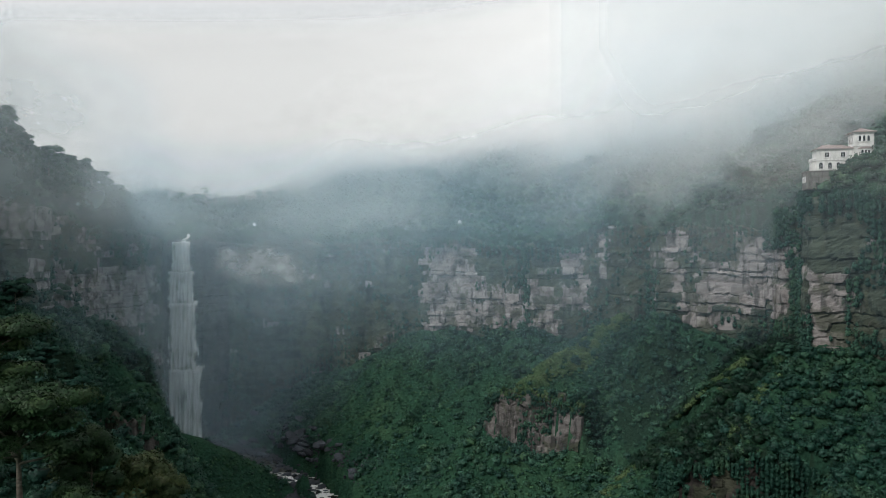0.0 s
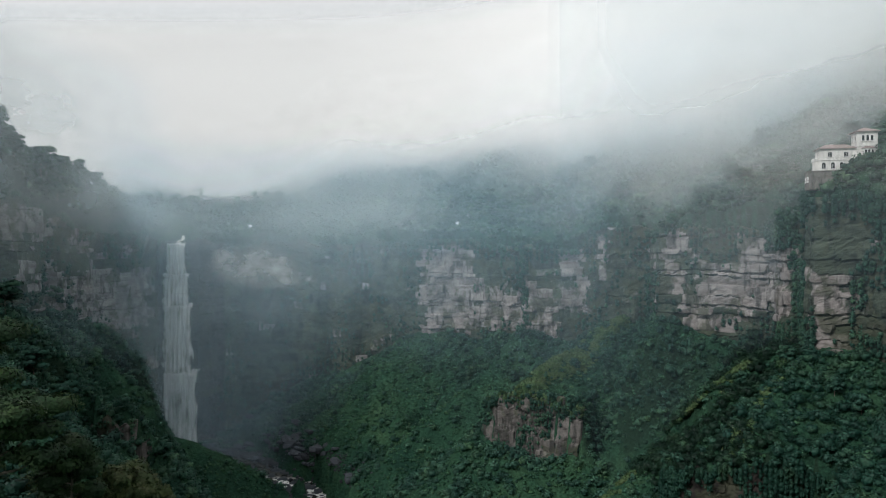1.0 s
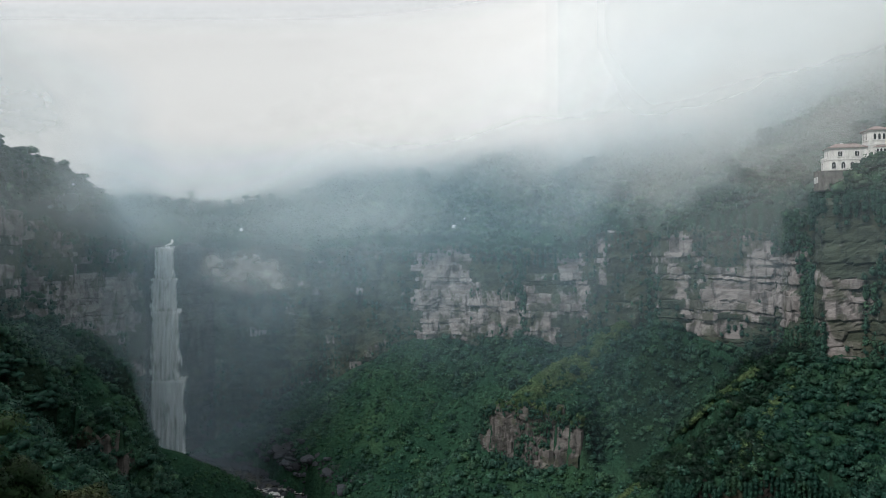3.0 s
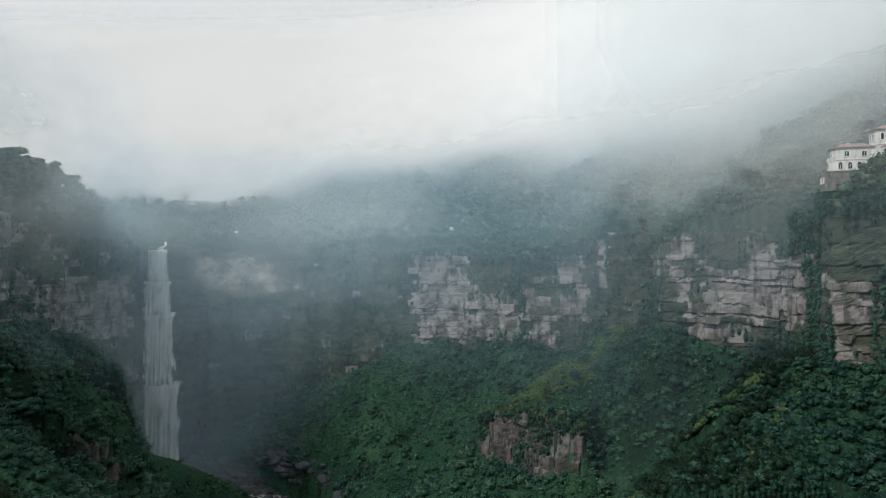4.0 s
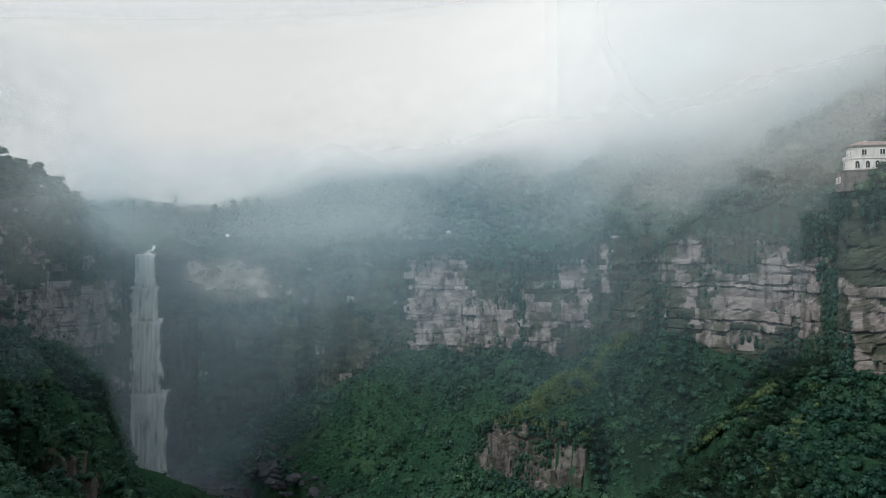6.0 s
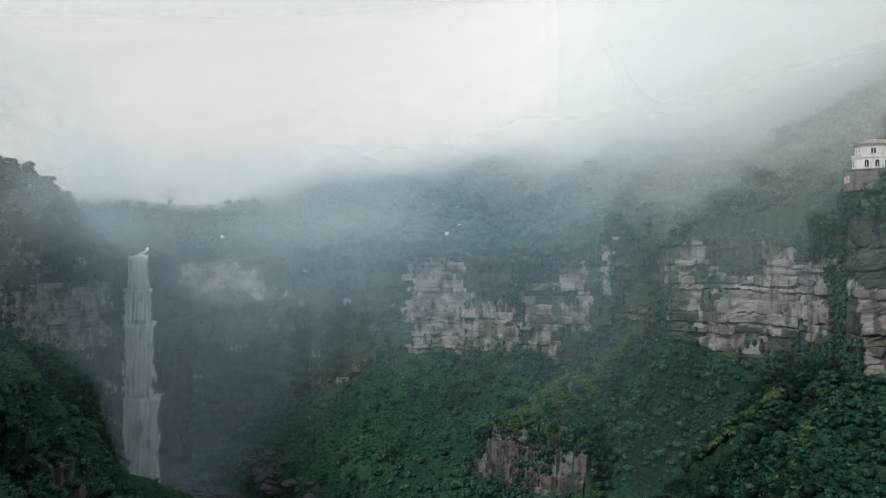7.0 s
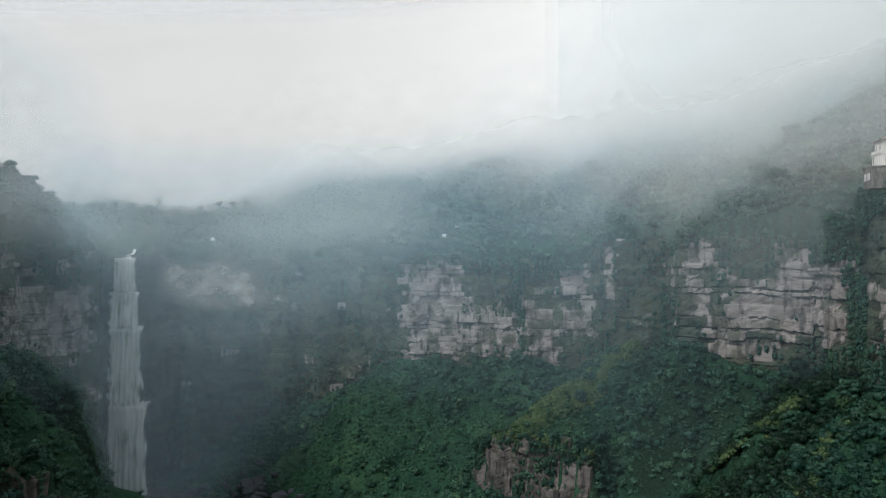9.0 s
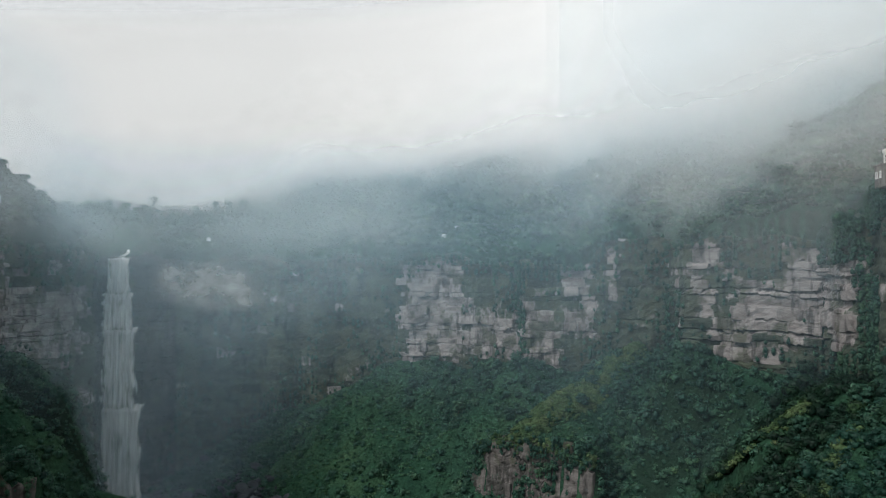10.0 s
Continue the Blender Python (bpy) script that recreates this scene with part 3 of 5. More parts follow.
def cliff(name, label, line, face, patches, wall_material, blocks, fill=0.0, limit=300, lean=0.8, beds=(1.4, 2.2, 3.2, 4.4, 6.0), wide=(3.5, 12.0), pick=0.35):
    """A bedded and jointed cliff along a line of x, y, top, foot, with some blocks standing out of it."""
    gaps = np.linalg.norm(np.diff(line[:, :2], axis=0), axis=1)
    along = np.concatenate([[0], np.cumsum(gaps)])
    n = max(12, int(along[-1] / 1.1))
    s = np.linspace(0, along[-1], n)
    L = np.stack([np.interp(s, along, line[:, q]) for q in range(4)], 1)
    N = np.stack([np.interp(s, along, face[:, q]) for q in (0, 1)], 1)
    N /= np.linalg.norm(N, axis=1)[:, None]
    top, foot = L[:, 2] - 0.5, L[:, 3] - 7
    nv = int(max(14, (top - foot).max() / 0.95))
    v = np.linspace(0, 1, nv)
    Z = foot[:, None] + (top - foot)[:, None] * v
    S = s[:, None] + 0 * v
    X, Y = L[:, 0:1] + 0 * v, L[:, 1:2] + 0 * v
    # beds with uneven boundaries, cut by joints
    edges = [Z.min() - 1]
    while edges[-1] < Z.max() + 1:
        edges.append(edges[-1] + RNG.choice(beds) * RNG.uniform(0.85, 1.15))
    edges = np.array(edges)
    zw = Z + 0.9 * wave(S, Z, 21, 4) + 0.35 * wave(S, Z, 5, 7)
    sw = S + 0.5 * wave(S, Z, 6, 9) + 0.25 * wave(S, Z, 2.2, 2)
    bed = np.clip(np.searchsorted(edges, zw) - 1, 0, len(edges) - 2)
    step_out, bare, tone = np.zeros(S.shape), np.zeros(S.shape), np.full(S.shape, 0.45)
    under_ledge = RNG.uniform(size=len(edges)) < 0.45
    gap = np.where(under_ledge[bed + 1], 1.0, 0.4) * (0.6 + 0.5 * wave(S, Z * 0.2, 15, 12))
    crack = np.where(edges[bed + 1] - zw < 0.55, np.maximum(gap, 0), 0.0)
    made = []
    for q in range(len(edges) - 1):
        joints = [-2.0]
        while joints[-1] < along[-1] + 2:
            joints.append(joints[-1] + RNG.uniform(*wide) * (1.15 if edges[q + 1] - edges[q] > 3 else 0.9))
        joints = np.array(joints)
        shelf, cell = RNG.uniform(-0.8, 1.1), RNG.uniform(-0.55, 0.65, len(joints))
        mid = (edges[q] + edges[q + 1]) / 2
        at_s = np.clip((np.append(joints[1:], joints[-1]) + joints) / 2, 0, along[-1])
        own = bareness(np.interp(at_s, s, L[:, 0]), np.interp(at_s, s, L[:, 1]), np.full(len(joints), mid), at_s, patches, fill)
        own = np.clip(own + RNG.normal(0, 0.10, len(joints)), 0, 1)
        shade = np.clip(RNG.normal(0.5, 0.25, len(joints)), 0, 1)
        here = bed == q
        k = np.clip(np.searchsorted(joints, sw) - 1, 0, len(joints) - 2)
        step_out = np.where(here, shelf + cell[k], step_out)
        bare, tone = np.where(here, own[k], bare), np.where(here, shade[k], tone)
        crack = np.where(here & (np.minimum(np.abs(sw - joints[k]), np.abs(joints[k + 1] - sw)) < 0.30), np.maximum(crack, 0.45), crack)
        for a in range(len(joints) - 1):
            sc, zc = (joints[a] + joints[a + 1]) / 2, (edges[q] + edges[q + 1]) / 2
            if not 0 < sc < along[-1]:
                continue
            r = int(sc / along[-1] * (n - 1))
            if not foot[r] + 4 < zc < top[r] - 1:
                continue
            if own[a] > 0.5 and RNG.uniform() < pick:
                made.append((r, zc, joints[a + 1] - joints[a], edges[q + 1] - edges[q], shelf + cell[a]))
    out = 1.1 + 1.0 * wave(S, Z * 0.5, 8, 3) + 0.35 * wave(S * 1.4, Z * 2.2, 4, 6) + lean * (1 - v)[None, :]
    rocky = 0.35 + 0.65 * bare
    relief = rocky * (step_out - crack) + 0.16 * wave(S, Z, 1.3, 8)
    P = L[:, None, :2] + N[:, None, :] * (out + relief)[..., None]
    V = np.concatenate([P, Z[..., None]], -1)
    cap = V[:, -1:, :].copy()
    cap[:, 0, :2] -= N * 9.0
    cap[:, 0, 2] += 0.8
    V = np.concatenate([V, cap], 1).reshape(-1, 3)
    bare = np.concatenate([bare, 0 * bare[:, -1:]], 1)
    me = mesh_from(name, V, grid_faces(n, nv + 1), wall_material)
    me.attributes.new("bare", "FLOAT", "POINT").data.foreach_set("value", bare.ravel().astype(np.float32))
    tone = np.concatenate([tone, tone[:, -1:]], 1)
    me.attributes.new("tone", "FLOAT", "POINT").data.foreach_set("value", tone.ravel().astype(np.float32))
    wall = tagged(new(name, me), label, "cliff", kind="structure")
    ready = []
    for r, zc, width, thick, proud in made:
        row = int(np.clip((zc - foot[r]) / (top[r] - foot[r]) * (nv - 1), 0, nv - 1))
        depth = 2.6
        at = L[r, :2] + N[r] * (out[r, row] + proud + RNG.uniform(0.1, 0.65) - depth)
        ang = math.atan2(N[r, 0], -N[r, 1]) + RNG.uniform(-0.05, 0.05)
        m = Matrix.LocRotScale((at[0], at[1], zc), Euler((RNG.uniform(-0.03, 0.03), RNG.uniform(-0.03, 0.03), ang)), (width * 1.02, depth, thick * 1.02))
        ready.append((m, blocks[int(RNG.integers(len(blocks)))]))
    order = RNG.permutation(len(ready))
    for q in order[:limit]:
        ob = under(new("rock_block", ready[q][1]), wall)
        ob.matrix_world = ready[q][0]
    base, vs, fs = 0, [], []
    for q in order[limit:]:
        m, bme = ready[q]
        co = np.empty(len(bme.vertices) * 3, np.float32)
        bme.vertices.foreach_get("co", co)
        mm = np.array(m)
        vs.append(co.reshape(-1, 3) @ mm[:3, :3].T + mm[:3, 3])
        bme.calc_loop_triangles()
        tri = np.empty(len(bme.loop_triangles) * 3, np.int32)
        bme.loop_triangles.foreach_get("vertices", tri)
        fs.append(tri.reshape(-1, 3) + base)
        base += len(bme.vertices)
    if vs:
        ob = under(new("rock_ledges", mesh_from("rock_ledges", np.concatenate(vs), np.concatenate(fs), blocks[0].materials[0])), wall)
        tagged(ob, kind="stuff")
    return wall


def rim_at(x, y):
    return int(((RIM_D[:, 0] - x) ** 2 + (RIM_D[:, 1] - y) ** 2).argmin())


def cliff_growth(name, label, line, face, chance, patches, material, size=1.0):
    """Shrubs and hanging plants on the ledges of a cliff, thick towards its top and thin on the bare rock."""
    n = int(len(line) * 3 * np.mean(line[:, 2] - line[:, 3]) / 5.0 * chance)
    k = RNG.integers(0, len(line), n)
    v = RNG.uniform(0, 1.03, n)
    z = line[k, 3] + (line[k, 2] - line[k, 3]) * v
    bearing = line[k, 0] / line[k, 1]
    green = 0.55 * wave(k * 3.0, z * 0.5, 13, 21) + 1.1 * np.clip(v - 0.80, 0, 1) / 0.2 + 0.7 * np.clip(0.16 - v, 0, 1) / 0.16 + 0.1
    for b0, b1, z0, z1 in patches:
        green -= np.where((bearing > b0) & (bearing < b1) & (z > z0) & (z < z1), 0.62, 0.0)
    ok = green > RNG.uniform(-0.1, 0.8, n)
    k, z = k[ok], z[ok]
    p = line[k, :2] + face[k] * RNG.uniform(1.6, 3.4, len(k))[:, None]
    r = RNG.uniform(0.5, 1.6, len(k)) * size
    scatter_bushes(name, label, p[:, 0], p[:, 1], z, r, 50, material, 1.4, 0.28, 0.0)


K = {key: rim_at(*p) for key, p in dict(left0=(-212, 300), left1=(-203, 498), fall1=(-166, 540), back1=(104, 440), right1=(161, 345), end=(190, 205)).items()}
# bare rock: bearing from the lookout at the origin, from and to; heights from and to
BARE_LEFT = [(-0.64, -0.535, 157, 172), (-0.56, -0.53, 122, 142), (-0.515, -0.412, 101, 137)]
BARE_BACK = [(-0.023, 0.049, 88, 151), (0.053, 0.118, 97, 121), (0.128, 0.163, 94, 129), (0.168, 0.208, 134, 148), (0.168, 0.208, 112, 127), (0.224, 0.242, 132, 158)]
BARE_RIGHT = [(0.314, 0.341, 130, 159), (0.423, 0.494, 138, 156), (0.371, 0.497, 120, 141), (0.345, 0.40, 110, 126)]
BARE_HOUSE = [(0.530, 0.572, 106, 141), (0.462, 0.502, 118, 150)]


def rim_cliff(name, label, a, b, bare, wall_material, blocks, fill, lush, leaves):
    line, face = RIM_D[K[a]:K[b] + 1, :4], RIM_N[K[a]:K[b] + 1]
    cliff(name, label, line, face, bare, wall_material, blocks, fill)
    cliff_growth("ledge_plants", "hanging green plants on rock ledges", line, face, lush, bare, leaves)


rim_cliff("cliff_left", "dark stained sandstone cliff beside the waterfall", "left0", "left1", BARE_LEFT, M_CLIFF, BLOCKS, 0.25, 1.0, M_LEAF)
rim_cliff("cliff_falls", "dark wet rock wall behind the waterfall", "left1", "fall1", [], M_WET, BLOCKS_DARK, 0.45, 0.15, M_LEAF_SHADED)
rim_cliff("cliff_back", "pale pinkish bedded sandstone cliff in haze", "fall1", "back1", BARE_BACK, M_CLIFF, BLOCKS, 0.02, 1.1, M_LEAF)
rim_cliff("cliff_right", "pale grey bedded sandstone cliff with plants", "back1", "right1", BARE_RIGHT, M_CLIFF, BLOCKS, 0.12, 1.1, M_LEAF)
rim_cliff("cliff_house", "weathered sandstone cliff below the white mansion", "right1", "end", BARE_HOUSE, M_CLIFF, BLOCKS, 0.04, 3.6, M_LEAF)

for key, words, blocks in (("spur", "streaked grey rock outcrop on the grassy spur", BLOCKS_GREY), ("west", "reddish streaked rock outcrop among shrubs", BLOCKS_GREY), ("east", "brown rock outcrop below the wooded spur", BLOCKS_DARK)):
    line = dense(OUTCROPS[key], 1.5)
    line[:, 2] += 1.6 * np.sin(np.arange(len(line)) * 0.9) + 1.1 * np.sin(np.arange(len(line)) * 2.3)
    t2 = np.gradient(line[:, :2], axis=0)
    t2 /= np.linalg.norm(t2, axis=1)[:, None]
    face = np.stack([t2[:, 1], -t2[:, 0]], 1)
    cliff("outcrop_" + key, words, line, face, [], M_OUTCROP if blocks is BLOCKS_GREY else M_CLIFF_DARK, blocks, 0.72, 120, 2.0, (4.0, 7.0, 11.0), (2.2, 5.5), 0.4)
    if key == "spur":
        n = 420
        k = RNG.integers(0, len(line), n)
        p = line[k, :2] + face[k] * RNG.uniform(-3.0, 2.4, n)[:, None]
        scatter_bushes("dry_grass", "yellowed grass hanging over the brow of the outcrop", p[:, 0], p[:, 1], line[k, 2] + RNG.uniform(-3.0, 1.5, n), RNG.uniform(0.6, 1.3, n), 30, M_DRY, 1.3, 0.30, 0.2, 0.07)
    cliff_growth("ledge_plants", "hanging green plants on rock ledges", line, face, {"east": 6.0, "spur": 1.5}.get(key, 0.8), [], M_LEAF_SHADED if key == "east" else M_LEAF, 0.8)


# ---- the waterfall and the river ----
def water_material(name, lo, hi, thin):
    """White water in long strands; the mesh's attribute "body" thins it out towards its ragged sides and in its gaps."""
    m = Nodes(name, 0.5)
    at = m.n.new("ShaderNodeAttribute")
    at.attribute_name = "body"
    broad = m.noise(0.22, 4.0, (1.0, 0.4, 0.22), 0.6)
    fine = m.noise(0.85, 5.0, (1.0, 0.4, 0.10), 0.6)
    strands = m.math("ADD", m.math("MULTIPLY", broad, 0.62), m.math("MULTIPLY", fine, 0.38))
    m.colour(m.ramp(strands, (0.36, lo), (0.50, tuple((a + b) / 2 for a, b in zip(lo, hi))), (0.64, hi)))
    m.bump(m.noise(0.8, 5.0, (1.0, 1.0, 0.14)), 0.5, 0.5)
    thick = m.math("ADD", at.outputs["Fac"], m.math("MULTIPLY", m.math("SUBTRACT", strands, 0.5), 2.6))
    m.link(m.span(thick, thin, thin + 0.55, 0.0, 1.0), m.b.inputs["Alpha"])
    return m.mat


M_WATER = water_material("falling_water", (0.44, 0.425, 0.395), (0.93, 0.91, 0.86), 0.0)
M_SPRAY = water_material("falling_spray", (0.55, 0.54, 0.51), (0.90, 0.89, 0.86), 0.42)


def waterfall():
    root = tagged(new("waterfall"), "tall brownish-white stepped waterfall dropping into the gorge", "waterfall")
    root.location = (-192, 516, 4)
    # each tier: height of its lip and its foot, middle, half widths at the top and the bottom, how far out from the wall
    tiers = [(156, 132.5, -192.2, 7.0, 7.8, 1.5, 2.6), (133.8, 110.5, -191.8, 9.6, 10.4, 3.4, 4.2), (111.8, 62, -190, 10.6, 11.4, 5.0, 6.4), (64.5, 2, -187.5, 11.6, 13.6, 7.2, 9.5)]
    for z0, z1, cx, w0, w1, o0, o1 in tiers:
        for layer, mat, push, spread_by in (("water_curtain", M_WATER, 0.0, 0.90), ("spray_veil", M_SPRAY, 1.0, 1.12)):
            nu, nv = 90, 40
            U, W = np.meshgrid(np.linspace(-1, 1, nu), np.linspace(0, 1, nv), indexing="ij")
            ragged = 1 + 0.07 * wave(W * 7, np.sign(U), 1.0, z0 + push) + 0.05 * wave(W * 19, np.sign(U), 1.0, z0)
            half = (w0 + (w1 - w0) * W ** 0.6) * spread_by * ragged
            Z = z0 + (z1 - z0) * W + 0.7 * wave(U * 8, 0 * W, 1.0, z0) * (1 - W)
            flute = 0.8 * wave(U * 9, W * 1.0, 1.0, z0 + push) + 0.5 * wave(U * 24, W * 1.6, 1.0, z0 + 3)
            Y = 518 - push - (o0 + (o1 - o0) * W ** 1.6) - 1.6 * (1 - U ** 2) - flute * (0.25 + 0.75 * W)
            Y = Y + 4.0 * np.clip(0.05 - W, 0, 1) / 0.05
            X = cx + U * half + 0.02 * (z0 - Z)
            V = np.stack([X, Y, Z], -1).reshape(-1, 3) - np.array(root.location)
            me = mesh_from(layer, V, grid_faces(nu, nv), mat, True)
            body = np.clip((1 - np.abs(U)) * 3.2, 0, 1) + 0.35 * np.clip(0.14 - W, 0, 1) / 0.14 - 0.25 * np.clip(W - 0.9, 0, 1) / 0.1
            me.attributes.new("body", "FLOAT", "POINT").data.foreach_set("value", body.ravel().astype(np.float32))
            under(new(layer, me), root)
    # the stream that runs to the lip
    U, W = np.meshgrid(np.linspace(-1, 1, 12), np.linspace(0, 1, 30), indexing="ij")
    X = -192 + 2.5 * np.sin(W * 7) + U * (1.2 - 0.6 * W)
    Y = 515 + 30 * W
    Z = 156.2 + 11 * W + 0.4 * wave(X, Y, 2, 1)
    V = np.stack([X, Y, Z], -1).reshape(-1, 3) - np.array(root.location)
    me = mesh_from("upper_stream", V, grid_faces(12, 30), M_WATER, True)
    me.attributes.new("body", "FLOAT", "POINT").data.foreach_set("value", (0.8 - 0.5 * np.abs(U)).ravel().astype(np.float32))
    under(new("upper_stream", me), root)
    return root


waterfall()


def boulder_mesh(seed, fine=2):
    rs = np.random.default_rng(seed)
    bm = bmesh.new()
    bmesh.ops.create_icosphere(bm, subdivisions=fine, radius=1.0)
    cuts = rs.normal(size=(7, 3))
    cuts /= np.linalg.norm(cuts, axis=1)[:, None]
    for v in bm.verts:
        for q in cuts:
            over = v.co.dot(Vector(q)) - 0.62
            if over > 0:
                v.co -= Vector(q) * over
        v.co += Vector(rs.uniform(-0.04, 0.04, 3))
        v.co.z *= 0.75
    me = bpy.data.meshes.new("boulder")
    bm.to_mesh(me)
    bm.free()
    me.attributes.new("tone", "FLOAT", "POINT").data.foreach_set("value", np.full(len(me.vertices), rs.uniform(0.2, 0.9), np.float32))
    me.materials.append(M_BOULDER)
    return me


def boulders():
    shapes = [boulder_mesh(70 + k) for k in range(9)]
    n = 0
    while n < 290:
        f = RNG.uniform(0.05, 1.0) if n < 80 else RNG.uniform(0.38, 0.88)
        i = f * 4
        k = int(i)
        a, b = np.array(RIVER[k]), np.array(RIVER[k + 1])
        p = a + (b - a) * (i - k)
        x, y = p[0] + RNG.normal() * 17 + 6, p[1] + RNG.normal() * 15 + 8
        z, d, near = land(np.array([x]), np.array([y]))
        if d[0] > -4 or z[0] > 26:
            continue
        s = 0.9 + 3.4 * RNG.uniform() ** 2.2
        ob = new("boulder", shapes[n % 9])
        ob.matrix_world = Matrix.LocRotScale((x, y, z[0] + 0.22 * s), Euler(RNG.uniform(-0.5, 0.5, 2).tolist() + [RNG.uniform(0, 6.3)]), (s * RNG.uniform(0.8, 1.5), s, s * RNG.uniform(0.7, 1.1)))
        tagged(ob, "dark angular boulder lying in the riverbed", "boulder", "boulders in the riverbed")
        n += 1


def rubble():
    """Small stones between the boulders."""
    shapes = [boulder_mesh(90 + k, 1) for k in range(5)]
    line = dense(RIVER[:5], 1.0)
    vs, fs, base = [], [], 0
    k = RNG.integers(0, len(line), 2600)
    x, y = line[k, 0] + RNG.normal(size=2600) * 15 + 4, line[k, 1] + RNG.normal(size=2600) * 13 + 5
    z, d, _ = land(x, y)
    for q in np.flatnonzero((d < -4) & (z < 24)):
        me = shapes[q % 5]
        co = np.empty(len(me.vertices) * 3, np.float32)
        me.vertices.foreach_get("co", co)
        tri = np.empty(len(me.polygons) * 3, np.int32)
        me.polygons.foreach_get("vertices", tri)
        s = 0.35 + 1.1 * RNG.uniform() ** 2
        a = RNG.uniform(0, 6.3)
        turn = np.array([[math.cos(a), -math.sin(a), 0], [math.sin(a), math.cos(a), 0], [0, 0, 1]]) * s
        vs.append(co.reshape(-1, 3) @ turn.T + (x[q], y[q], z[q] + 0.2 * s))
        fs.append(tri.reshape(-1, 3) + base)
        base += len(me.vertices)
    ob = new("rubble", mesh_from("rubble", np.concatenate(vs), np.concatenate(fs), M_BOULDER))
    tagged(ob, "dark stones scattered between the boulders", "stones", kind="stuff")


boulders()
rubble()


def riverbed():
    line = dense(RIVER[:7], 2.5)
    t = np.gradient(line[:, :2], axis=0)
    t /= np.linalg.norm(t, axis=1)[:, None]
    nrm = np.stack([t[:, 1], -t[:, 0]], 1)
    us = np.linspace(-30, 30, 39)
    P = line[:, None, :2] + nrm[:, None, :] * (us * 1.0)[None, :, None]
    P = P + RNG.uniform(-0.8, 0.8, P.shape)
    Z, D, _ = land(P[..., 0], P[..., 1])
    Z = np.minimum(Z, line[:, None, 2] + 3 + 0.12 * np.abs(us)[None, :])
    edge = np.clip((np.abs(us)[None, :] - 20 - 6 * wave(line[:, None, 0] + us, line[:, None, 1], 9, 3)) / 6, 0, 1)
    Z = Z + 0.7 + RNG.uniform(0, 1.1, Z.shape) - 4.0 * edge - 2.4 * np.clip((12 - np.abs(us)) / 4, 0, 1)[None, :]
    V = np.concatenate([P, Z[..., None]], -1).reshape(-1, 3)
    ob = new("riverbed", mesh_from("riverbed", V, grid_faces(len(line), 39), M_BOULDER))
    tagged(ob, "dark rocky rubble along the river", "riverbed", kind="structure")


riverbed()


def river():
    line = dense(RIVER, 3.0)
    t = np.gradient(line[:, :2], axis=0)
    t /= np.linalg.norm(t, axis=1)[:, None]
    nrm = np.stack([t[:, 1], -t[:, 0]], 1)
    us = np.linspace(-11, 11, 17)
    P = line[:, None, :2] + nrm[:, None, :] * us[None, :, None]
    Z = line[:, None, 2] + 1.5 + 0.3 * wave(P[..., 0], P[..., 1], 1.7, 2)
    V = np.concatenate([P, Z[..., None]], -1).reshape(-1, 3)
    ob = new("river", mesh_from("river", V, grid_faces(len(line), 17), M_RIVER, True))
    tagged(ob, "white foaming river running between dark boulders", "river", kind="structure")


river()


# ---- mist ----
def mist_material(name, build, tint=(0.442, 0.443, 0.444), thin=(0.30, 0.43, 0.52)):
    """Mist that is see-through by a soft cloud pattern in space: tinted bluish where it is thin, for scattered light,
    white where it is dense.
    """
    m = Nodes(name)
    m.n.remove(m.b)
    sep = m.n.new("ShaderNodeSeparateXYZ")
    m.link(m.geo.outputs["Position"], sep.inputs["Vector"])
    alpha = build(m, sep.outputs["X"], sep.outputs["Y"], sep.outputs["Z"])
    # the blue of light scattered in haze is put into the tint
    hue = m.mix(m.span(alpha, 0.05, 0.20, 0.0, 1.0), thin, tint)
    dif = m.n.new("ShaderNodeBsdfDiffuse")
    m.link(hue, dif.inputs["Color"])
    trn = m.n.new("ShaderNodeBsdfTranslucent")
    m.link(hue, trn.inputs["Color"])
    both = m.n.new("ShaderNodeAddShader")
    m.link(dif.outputs["BSDF"], both.inputs[0])
    m.link(trn.outputs["BSDF"], both.inputs[1])
    clear = m.n.new("ShaderNodeBsdfTransparent")
    mx = m.n.new("ShaderNodeMixShader")
    m.link(alpha, mx.inputs["Fac"])
    m.link(clear.outputs["BSDF"], mx.inputs[1])
    m.link(both.outputs["Shader"], mx.inputs[2])
    m.link(mx.outputs["Shader"], m.out.inputs["Surface"])
    return m.mat


def layers(m, z, *stops):
    """How dense a mist is at each height: rows of a height in metres and a share that it hides."""
    at = m.math("DIVIDE", z, 400.0)
    return m.ramp(at, *[(h / 400.0, a) for h, a in stops])


def cloud(m, scale, lo, hi):
    return m.span(m.noise(scale, 5.0, (1, 1, 1.5)), 0.30, 0.70, lo, hi)


def hill_level(m, x, z, rough):
    """The height within the cloud that lies on the hill: its underside climbs towards the east and hangs lower in the west."""
    level = m.math("ADD", z, m.math("MULTIPLY", m.math("MAXIMUM", x, 0.0), -0.14))
    level = m.math("ADD", level, m.span(x, -190, -70, 45.0, 0.0))
    return m.math("ADD", level, m.math("MULTIPLY", m.math("SUBTRACT", m.noise(0.012, 5.0, (1, 1, 1.6)), 0.5), rough))


def hill_mist_alpha(m, x, y, z):
    body = layers(m, hill_level(m, x, z, 60.0), (150, 0.05), (190, 0.085), (213, 0.12), (230, 0.19), (246, 0.30), (268, 0.50), (300, 0.68))
    return m.math("MULTIPLY", body, m.span(z, 320, 372, 1.0, 0.0))


